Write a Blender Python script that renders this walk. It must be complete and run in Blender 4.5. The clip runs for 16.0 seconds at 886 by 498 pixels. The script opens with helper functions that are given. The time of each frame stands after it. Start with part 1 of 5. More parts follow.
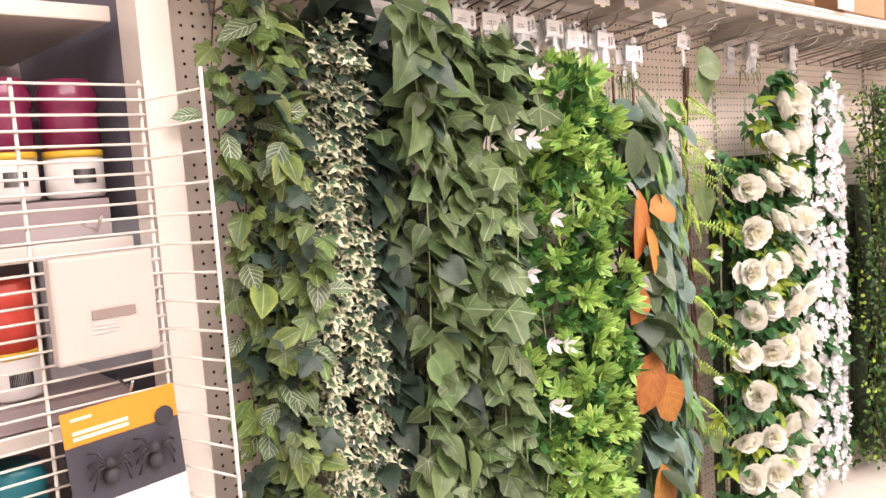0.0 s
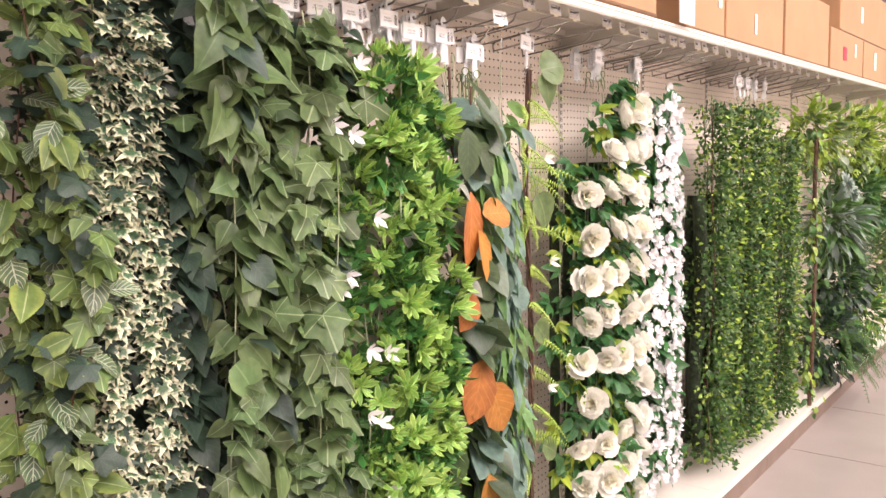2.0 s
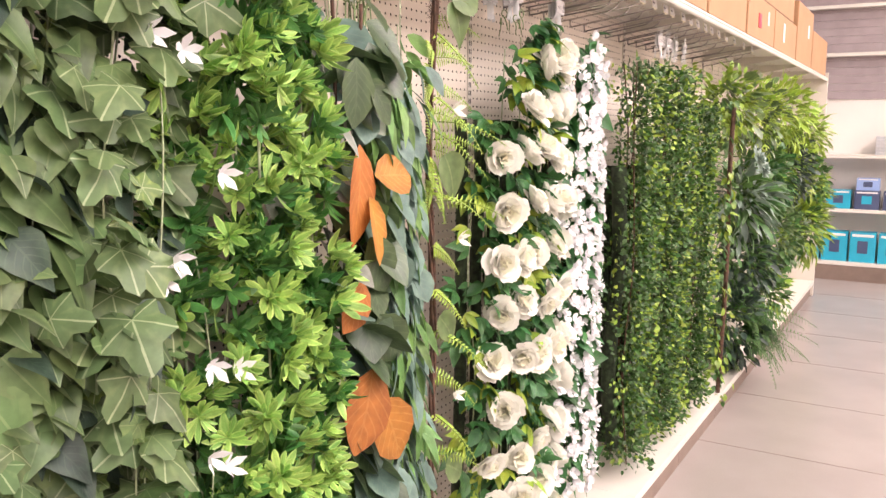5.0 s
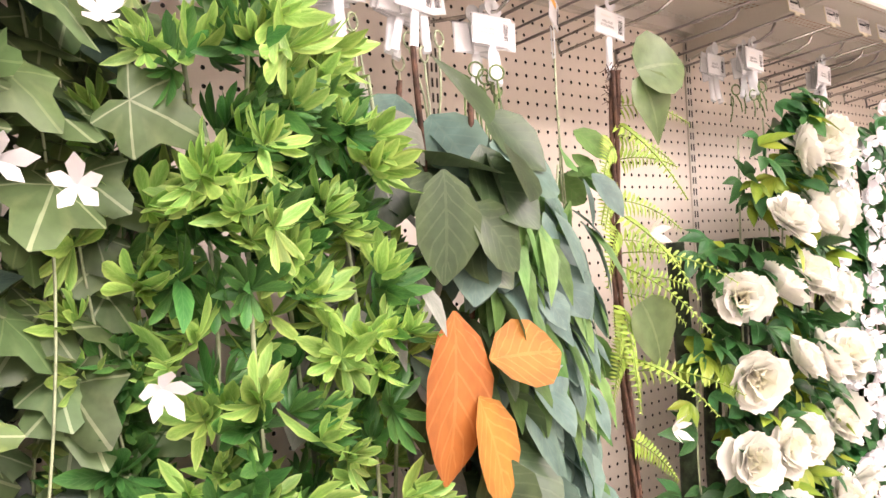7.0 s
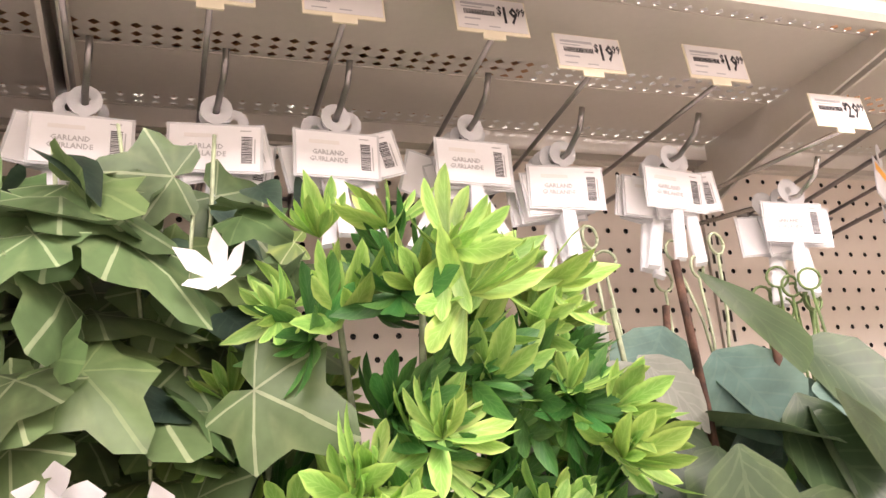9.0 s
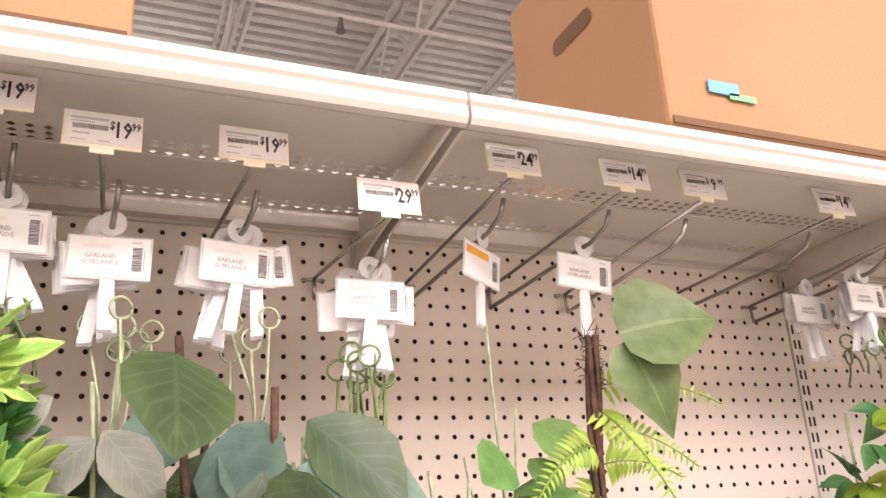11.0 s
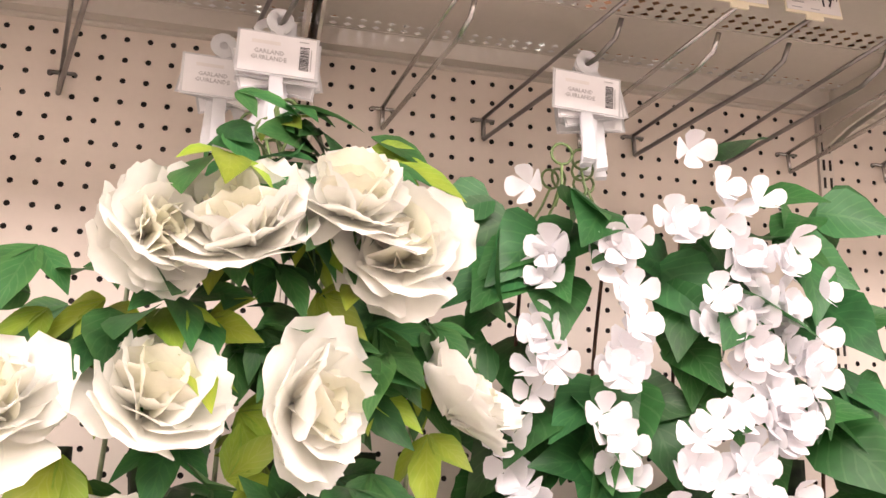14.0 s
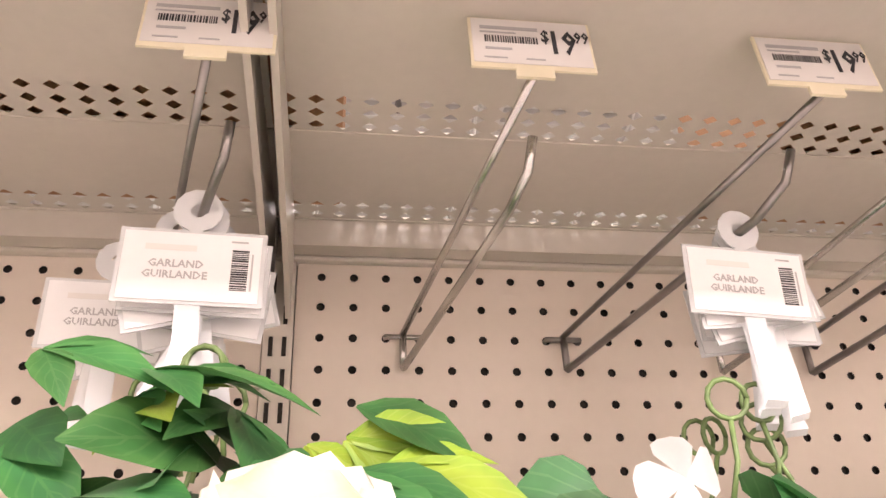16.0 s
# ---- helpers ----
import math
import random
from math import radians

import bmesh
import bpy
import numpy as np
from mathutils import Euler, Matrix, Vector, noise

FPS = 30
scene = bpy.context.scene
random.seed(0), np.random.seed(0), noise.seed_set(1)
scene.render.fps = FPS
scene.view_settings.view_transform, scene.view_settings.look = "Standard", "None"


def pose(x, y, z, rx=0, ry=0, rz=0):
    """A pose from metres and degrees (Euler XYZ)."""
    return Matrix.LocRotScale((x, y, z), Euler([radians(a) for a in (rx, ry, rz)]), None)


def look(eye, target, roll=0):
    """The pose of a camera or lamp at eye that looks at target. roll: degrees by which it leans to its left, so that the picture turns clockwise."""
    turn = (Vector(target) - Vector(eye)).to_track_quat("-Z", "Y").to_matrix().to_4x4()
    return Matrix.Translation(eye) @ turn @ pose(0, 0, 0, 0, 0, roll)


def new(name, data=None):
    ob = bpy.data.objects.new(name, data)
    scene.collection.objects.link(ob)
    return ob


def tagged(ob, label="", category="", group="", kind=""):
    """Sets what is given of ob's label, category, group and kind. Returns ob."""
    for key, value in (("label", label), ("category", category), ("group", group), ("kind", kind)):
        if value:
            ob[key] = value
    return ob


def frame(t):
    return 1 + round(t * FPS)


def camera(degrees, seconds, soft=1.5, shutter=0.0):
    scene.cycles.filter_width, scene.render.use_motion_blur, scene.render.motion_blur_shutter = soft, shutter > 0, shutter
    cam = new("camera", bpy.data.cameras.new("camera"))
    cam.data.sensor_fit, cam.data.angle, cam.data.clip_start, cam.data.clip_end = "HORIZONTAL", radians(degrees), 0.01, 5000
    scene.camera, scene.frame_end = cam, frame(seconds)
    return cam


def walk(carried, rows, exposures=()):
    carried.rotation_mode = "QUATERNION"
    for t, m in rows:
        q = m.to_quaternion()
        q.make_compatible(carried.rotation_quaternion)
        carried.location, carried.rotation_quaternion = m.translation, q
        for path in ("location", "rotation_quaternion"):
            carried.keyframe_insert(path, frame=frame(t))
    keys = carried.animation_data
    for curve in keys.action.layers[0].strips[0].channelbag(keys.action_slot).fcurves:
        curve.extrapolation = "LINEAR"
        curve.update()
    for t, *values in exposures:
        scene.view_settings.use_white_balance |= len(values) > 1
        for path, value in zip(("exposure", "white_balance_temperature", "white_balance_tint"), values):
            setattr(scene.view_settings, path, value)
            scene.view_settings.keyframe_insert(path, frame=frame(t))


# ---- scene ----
LAMP_FRONT, LAMP_BACK = 1950.0, 600.0
EXPO = ((0, 0.0), (3.5, 0.05), (6, 0.1), (7, 0.25), (8, 0.3), (11, 0.0), (13, 0.0), (14, -0.05), (15, 0.05), (16, 0.4))
LENS = 56.8
cam = camera(LENS, 16.0)


def eye(t, x, y, z, yaw, pitch, roll):
    """Eye place, heading, tilt and lean in degrees."""
    return (t, pose(x, y, z, 0, 0, yaw) @ pose(0, 0, 0, 90 + pitch, 0, 0) @ pose(0, 0, 0, 0, 0, roll))


PATH = [
    eye(0, -2.914, -1.571, 1.634, -42.81, -5.75, -3.79),
    eye(0.5, -2.892, -1.577, 1.636, -44.85, -5.36, -3.53),
    eye(1, -2.836, -1.596, 1.633, -46.45, -5.48, -2.99),
    eye(1.5, -2.787, -1.602, 1.633, -48.70, -5.92, -2.11),
    eye(2, -2.746, -1.581, 1.623, -51.60, -6.24, -1.25),
    eye(2.5, -2.721, -1.511, 1.598, -54.84, -6.55, -0.43),
    eye(3, -2.690, -1.430, 1.583, -58.32, -7.05, 0.32),
    eye(3.5, -2.656, -1.371, 1.575, -60.82, -7.93, 0.58),
    eye(6, -2.009, -1.187, 1.564, -54.87, -7.43, -1.17),
    eye(6.5, -1.856, -1.121, 1.586, -48.62, -3.52, -2.23),
    eye(7, -1.678, -1.038, 1.606, -40.69, 0.24, -3.21),
    eye(7.5, -1.576, -0.938, 1.643, -32.22, 2.91, -5.53),
    eye(8, -1.516, -0.839, 1.709, -23.78, 7.00, -7.50),
    eye(10.3, -1.309, -0.933, 1.660, -20.72, 21.56, -4.00),
    eye(10.5, -1.249, -0.959, 1.666, -21.97, 21.03, -4.13),
    eye(11, -1.113, -1.011, 1.689, -24.07, 18.51, -3.34),
    eye(11.5, -0.982, -1.021, 1.700, -27.09, 16.61, -2.65),
    eye(12, -0.850, -0.967, 1.692, -34.22, 13.61, -2.33),
    eye(12.5, -0.683, -0.923, 1.680, -36.63, 10.92, -1.44),
    eye(13, -0.481, -0.902, 1.631, -32.63, 10.84, -0.68),
    eye(13.5, -0.217, -0.924, 1.617, -21.96, 11.25, 0.89),
    eye(14, -0.068, -0.933, 1.626, -13.18, 12.20, 1.50),
    eye(14.5, -0.043, -0.970, 1.649, -8.97, 14.03, -0.07),
    eye(15, -0.033, -0.880, 1.676, -8.65, 17.68, -0.36),
    eye(15.5, 0.011, -0.657, 1.760, -7.57, 21.56, -1.27),
    eye(16, 0.016, -0.597, 1.778, -8.37, 26.53, -1.96),
]
walk(cam, PATH, EXPO)
WORLD_LIGHT = 0.28

# ------------------------------------------------------------------ light
world = bpy.data.worlds.new("store_air")
scene.world = world
world.use_nodes = True
world.node_tree.nodes["Background"].inputs[0].default_value = (1.0, 0.94, 0.88, 1)
world.node_tree.nodes["Background"].inputs[1].default_value = WORLD_LIGHT

rng = random.Random(7)


# ------------------------------------------------------------------ materials
def mat(name, col, rough=0.5, metal=0.0, var=0.12, scale=8.0, bump=0.15, fine=120.0, col2=None, trans=0.0, alpha=1.0, rnd=0.0, spec=0.5):
    m = bpy.data.materials.new(name)
    m.use_nodes = True
    nt = m.node_tree
    b = nt.nodes["Principled BSDF"]
    tc = nt.nodes.new("ShaderNodeTexCoord")
    n1 = nt.nodes.new("ShaderNodeTexNoise")
    n1.inputs["Scale"].default_value = scale
    n1.inputs["Detail"].default_value = 5
    n2 = nt.nodes.new("ShaderNodeTexNoise")
    n2.inputs["Scale"].default_value = fine
    nt.links.new(tc.outputs["Object"], n1.inputs["Vector"])
    nt.links.new(tc.outputs["Object"], n2.inputs["Vector"])
    ramp = nt.nodes.new("ShaderNodeValToRGB")
    c2 = col2 or tuple(max(0, c * (1 - var * 2)) for c in col)
    ramp.color_ramp.elements[0].position, ramp.color_ramp.elements[1].position = 0.32, 0.68
    ramp.color_ramp.elements[0].color = (*c2, 1)
    ramp.color_ramp.elements[1].color = (*col, 1)
    mix = nt.nodes.new("ShaderNodeMath")
    mix.operation = "MULTIPLY_ADD"
    nt.links.new(n2.outputs["Fac"], mix.inputs[0])
    mix.inputs[1].default_value = 0.35
    sub = nt.nodes.new("ShaderNodeMath")
    sub.operation = "SUBTRACT"
    nt.links.new(n1.outputs["Fac"], sub.inputs[0])
    sub.inputs[1].default_value = 0.175
    nt.links.new(sub.outputs[0], mix.inputs[2])
    nt.links.new(mix.outputs[0], ramp.inputs["Fac"])
    out = ramp.outputs["Color"]
    if rnd:
        geo = nt.nodes.new("ShaderNodeNewGeometry")
        hsv = nt.nodes.new("ShaderNodeHueSaturation")
        mr = nt.nodes.new("ShaderNodeMapRange")
        mr.inputs["To Min"].default_value, mr.inputs["To Max"].default_value = 1 - rnd, 1 + rnd
        nt.links.new(geo.outputs["Random Per Island"], mr.inputs["Value"])
        nt.links.new(mr.outputs[0], hsv.inputs["Value"])
        nt.links.new(out, hsv.inputs["Color"])
        out = hsv.outputs["Color"]
    nt.links.new(out, b.inputs["Base Color"])
    b.inputs["Roughness"].default_value = rough
    b.inputs["Metallic"].default_value = metal
    b.inputs["Specular IOR Level"].default_value = spec
    if bump:
        bp = nt.nodes.new("ShaderNodeBump")
        bp.inputs["Strength"].default_value = bump
        bp.inputs["Distance"].default_value = 0.002
        nt.links.new(n2.outputs["Fac"], bp.inputs["Height"])
        nt.links.new(bp.outputs[0], b.inputs["Normal"])
    if trans:
        b.inputs["Subsurface Weight"].default_value = trans
        b.inputs["Subsurface Radius"].default_value = (0.004, 0.005, 0.003)
    if alpha < 1:
        b.inputs["Alpha"].default_value = alpha
    return m


def leafmat(name, mid, edge, vein, rough=0.42, veins=0.5, rnd=0.35, spec=0.4, rim_at=(0.45, 0.8), sides=True, glow=0.22):
    """Leaf cloth: u runs along the leaf, v across; pale midrib and side veins, another tone to the rim."""
    m = bpy.data.materials.new(name)
    m.use_nodes = True
    nt = m.node_tree
    L = nt.links.new
    b = nt.nodes["Principled BSDF"]
    uv = nt.nodes.new("ShaderNodeUVMap")
    uv.uv_map = "leaf"
    sep = nt.nodes.new("ShaderNodeSeparateXYZ")
    L(uv.outputs[0], sep.inputs[0])

    def mth(op, a, c=None):
        n = nt.nodes.new("ShaderNodeMath")
        n.operation = op
        for i, v in enumerate((a, c)):
            if v is None:
                continue
            if isinstance(v, (int, float)):
                n.inputs[i].default_value = v
            else:
                L(v, n.inputs[i])
        return n.outputs[0]

    av = mth("ABSOLUTE", sep.outputs[1])
    mid_line = mth("LESS_THAN", av, 0.05)
    side = mth("SINE", mth("MULTIPLY", mth("SUBTRACT", sep.outputs[0], mth("MULTIPLY", av, 0.35)), 42.0))
    side_line = mth("GREATER_THAN", side, 0.86)
    line = mth("MULTIPLY", mth("MAXIMUM", mid_line, side_line) if sides else mid_line, veins)
    rim = nt.nodes.new("ShaderNodeMapRange")
    rim.inputs["From Min"].default_value, rim.inputs["From Max"].default_value = rim_at
    tcn = nt.nodes.new("ShaderNodeTexNoise")
    tcn.inputs["Scale"].default_value = 60
    L(mth("ADD", av, mth("MULTIPLY", mth("SUBTRACT", tcn.outputs["Fac"], 0.5), 0.5)), rim.inputs["Value"])
    m1 = nt.nodes.new("ShaderNodeMix")
    m1.data_type = "RGBA"
    L(rim.outputs[0], m1.inputs["Factor"])
    m1.inputs["A"].default_value, m1.inputs["B"].default_value = (*mid, 1), (*edge, 1)
    m2 = nt.nodes.new("ShaderNodeMix")
    m2.data_type = "RGBA"
    L(line, m2.inputs["Factor"])
    L(m1.outputs["Result"], m2.inputs["A"])
    m2.inputs["B"].default_value = (*vein, 1)
    geo = nt.nodes.new("ShaderNodeNewGeometry")
    hsv = nt.nodes.new("ShaderNodeHueSaturation")
    mr = nt.nodes.new("ShaderNodeMapRange")
    mr.inputs["To Min"].default_value, mr.inputs["To Max"].default_value = 1 - rnd, 1 + rnd
    L(geo.outputs["Random Per Island"], mr.inputs["Value"])
    mottle = nt.nodes.new("ShaderNodeTexNoise")
    mottle.inputs["Scale"].default_value = 45
    mottle.inputs["Detail"].default_value = 3
    spot = nt.nodes.new("ShaderNodeTexCoord")
    L(spot.outputs["Object"], mottle.inputs["Vector"])
    L(mth("ADD", mr.outputs[0], mth("MULTIPLY", mth("SUBTRACT", mottle.outputs["Fac"], 0.5), rnd * 3.0)), hsv.inputs["Value"])
    hue = nt.nodes.new("ShaderNodeMapRange")
    hue.inputs["To Min"].default_value, hue.inputs["To Max"].default_value = 0.485, 0.515
    L(mth("FRACT", mth("MULTIPLY", geo.outputs["Random Per Island"], 7.31)), hue.inputs["Value"])
    L(hue.outputs[0], hsv.inputs["Hue"])
    L(m2.outputs["Result"], hsv.inputs["Color"])
    L(hsv.outputs["Color"], b.inputs["Base Color"])
    b.inputs["Roughness"].default_value = rough
    b.inputs["Specular IOR Level"].default_value = spec
    bp = nt.nodes.new("ShaderNodeBump")
    bp.inputs["Strength"].default_value = 0.35
    bp.inputs["Distance"].default_value = 0.002
    L(line, bp.inputs["Height"])
    L(bp.outputs[0], b.inputs["Normal"])
    tr = nt.nodes.new("ShaderNodeBsdfTranslucent")
    L(hsv.outputs["Color"], tr.inputs["Color"])
    ms = nt.nodes.new("ShaderNodeMixShader")
    ms.inputs[0].default_value = glow
    L(b.outputs[0], ms.inputs[1])
    L(tr.outputs[0], ms.inputs[2])
    L(ms.outputs[0], nt.nodes["Material Output"].inputs["Surface"])
    return m


M_PEG = mat("pegboard_paint", (0.72, 0.64, 0.56), 0.5, var=0.03, scale=3, bump=0.05)
# near-black colour that stands for the shade inside holes and slots
M_HOLE = mat("painted_hole_shade", (0.03, 0.025, 0.02), 0.9, bump=0)
M_STEEL = mat("beige_steel", (0.66, 0.61, 0.54), 0.38, var=0.04, scale=4, bump=0.04)
M_SHELF = mat("shelf_paint", (0.62, 0.58, 0.52), 0.35, var=0.04, scale=3, bump=0.04)
M_WHITE = mat("white_steel", (0.7, 0.66, 0.6), 0.4, var=0.03, bump=0.04)
M_KICK = mat("brown_kick", (0.22, 0.16, 0.13), 0.5, var=0.1)
M_HOOK = mat("zinc_wire", (0.32, 0.30, 0.29), 0.32, 0.85, var=0.1, scale=40)
M_HOOKC = mat("bright_wire", (0.62, 0.6, 0.58), 0.25, 0.9, var=0.1, scale=40)
M_TAG = mat("clear_tag_plastic", (0.86, 0.86, 0.87), 0.25, var=0.02, bump=0.02)
M_STRAP = mat("frosted_strap", (0.8, 0.82, 0.84), 0.3, var=0.03, bump=0.02, alpha=0.7)
M_PAPER = mat("label_paper", (0.76, 0.74, 0.72), 0.6, var=0.02, bump=0.02)
M_HOLDER = mat("cream_holder", (0.82, 0.76, 0.58), 0.4, var=0.03, bump=0.02)
M_INK = mat("ink", (0.03, 0.03, 0.035), 0.7, var=0.02, bump=0)
M_GREY_INK = mat("pale_ink", (0.45, 0.45, 0.46), 0.7, var=0.02, bump=0)
M_ORANGE_INK = mat("orange_ink", (0.85, 0.42, 0.05), 0.6, bump=0)
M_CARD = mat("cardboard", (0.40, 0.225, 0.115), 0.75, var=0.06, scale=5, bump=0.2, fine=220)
M_CARDIN = mat("dark_cardboard", (0.17, 0.09, 0.045), 0.8, var=0.1)
M_FLOOR = mat("vinyl_tile", (0.35, 0.31, 0.29), 0.22, var=0.05, scale=2.5, bump=0.03)
M_WALLFAR = mat("grey_slatwall", (0.36, 0.30, 0.31), 0.6, var=0.08)
M_WALLWHITE = mat("store_wall", (0.78, 0.73, 0.68), 0.7, var=0.04, scale=2)
M_ROOF = mat("roof_deck", (0.7, 0.69, 0.67), 0.6, var=0.05)
M_TRUSS = mat("truss_paint", (0.74, 0.73, 0.71), 0.5, var=0.05)
M_BLUE = mat("blue_carton", (0.02, 0.38, 0.55), 0.45, var=0.06)
M_LILAC = mat("lilac_carton", (0.3, 0.42, 0.72), 0.45, var=0.06)
M_NAVY = mat("navy_carton", (0.06, 0.08, 0.16), 0.45, var=0.06)
M_RED = mat("red_sign", (0.75, 0.03, 0.06), 0.4, var=0.04)
M_STEM_G = mat("green_stem", (0.16, 0.24, 0.08), 0.5, var=0.2, scale=60)
M_STEM_B = mat("brown_twig", (0.13, 0.065, 0.04), 0.8, var=0.35, scale=70, bump=0.6)
M_STEM_P = mat("pale_stem", (0.42, 0.48, 0.3), 0.5, var=0.2, scale=60)
# near-black green: the shade deep between leaves, put into the colour
M_CORE = mat("painted_foliage_shade", (0.03, 0.05, 0.02), 0.9, var=0.4, scale=50, bump=0.5)

LF_IVY = leafmat("ivy_leaf", (0.1, 0.155, 0.065), (0.14, 0.195, 0.085), (0.4, 0.46, 0.28), veins=0.55, sides=False)
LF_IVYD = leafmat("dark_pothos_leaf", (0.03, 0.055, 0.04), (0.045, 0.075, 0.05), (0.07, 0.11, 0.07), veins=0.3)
LF_POTH = leafmat("pothos_leaf", (0.1, 0.16, 0.06), (0.13, 0.19, 0.075), (0.24, 0.31, 0.14), veins=0.35, sides=False)
LF_VAR = leafmat("variegated_ivy_leaf", (0.06, 0.12, 0.06), (0.72, 0.72, 0.52), (0.14, 0.21, 0.11), veins=0.3, rim_at=(0.3, 0.55))
LF_MIX = leafmat("mixed_vine_leaf", (0.11, 0.17, 0.05), (0.2, 0.26, 0.07), (0.42, 0.46, 0.26), veins=0.5, sides=False)
LF_FIT = leafmat("fittonia_leaf", (0.09, 0.14, 0.08), (0.12, 0.18, 0.08), (0.5, 0.54, 0.4), veins=0.85)
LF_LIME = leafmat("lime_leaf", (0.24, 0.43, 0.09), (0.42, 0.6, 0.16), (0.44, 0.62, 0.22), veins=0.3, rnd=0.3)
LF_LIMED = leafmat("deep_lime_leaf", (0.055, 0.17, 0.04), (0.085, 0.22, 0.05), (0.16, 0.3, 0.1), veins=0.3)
LF_MAG = leafmat("magnolia_leaf", (0.05, 0.085, 0.04), (0.065, 0.105, 0.045), (0.16, 0.21, 0.11), rough=0.33, veins=0.18, rnd=0.3)
LF_MAGO = leafmat("magnolia_underside", (0.42, 0.165, 0.035), (0.36, 0.135, 0.03), (0.6, 0.3, 0.09), rough=0.6, veins=0.3, rnd=0.2)
LF_SIL = leafmat("silver_leaf", (0.27, 0.29, 0.25), (0.32, 0.33, 0.29), (0.4, 0.4, 0.36), rough=0.8, veins=0.3, rnd=0.2)
LF_EUC = leafmat("eucalyptus_leaf", (0.12, 0.2, 0.17), (0.15, 0.24, 0.19), (0.2, 0.28, 0.22), rough=0.5, veins=0.2, rnd=0.3)
LF_EUCG = leafmat("willow_leaf", (0.11, 0.23, 0.06), (0.14, 0.27, 0.08), (0.19, 0.3, 0.11), rough=0.5, veins=0.25)
LF_PEO = leafmat("peony_leaf", (0.035, 0.13, 0.035), (0.05, 0.15, 0.04), (0.1, 0.2, 0.07), veins=0.3)
LF_PEOL = leafmat("young_peony_leaf", (0.28, 0.38, 0.04), (0.24, 0.36, 0.04), (0.36, 0.44, 0.1), veins=0.3, rnd=0.2)
LF_HYD = leafmat("hydrangea_leaf", (0.03, 0.125, 0.03), (0.035, 0.14, 0.035), (0.09, 0.2, 0.07), veins=0.35)
LF_BOX = leafmat("boxwood_leaf", (0.04, 0.1, 0.022), (0.055, 0.125, 0.025), (0.12, 0.23, 0.06), veins=0.1, rnd=0.5)
LF_BOXY = leafmat("boxwood_tip_leaf", (0.22, 0.33, 0.04), (0.26, 0.37, 0.05), (0.28, 0.38, 0.08), veins=0.1, rnd=0.35)
LF_FERN = leafmat("fern_leaf", (0.32, 0.46, 0.07), (0.36, 0.5, 0.08), (0.4, 0.52, 0.14), veins=0.2, rnd=0.25)
LF_FERND = leafmat("dark_fern_leaf", (0.06, 0.14, 0.035), (0.08, 0.17, 0.04), (0.12, 0.2, 0.06), veins=0.2)
LF_SUC = leafmat("succulent_leaf", (0.22, 0.3, 0.25), (0.27, 0.34, 0.28), (0.3, 0.36, 0.3), veins=0.05, rnd=0.15)
PET_W = leafmat("white_petal", (0.88, 0.87, 0.8), (0.9, 0.89, 0.84), (0.85, 0.83, 0.74), rough=0.7, veins=0.12, rnd=0.08, spec=0.2, glow=0.28)
PET_C = leafmat("cream_petal", (0.87, 0.85, 0.7), (0.89, 0.87, 0.78), (0.76, 0.73, 0.55), rough=0.7, veins=0.12, rnd=0.08, spec=0.2, glow=0.28)
PET_H = leafmat("pure_white_petal", (0.84, 0.83, 0.85), (0.86, 0.86, 0.88), (0.78, 0.77, 0.8), rough=0.7, veins=0.1, rnd=0.07, spec=0.2, glow=0.28)


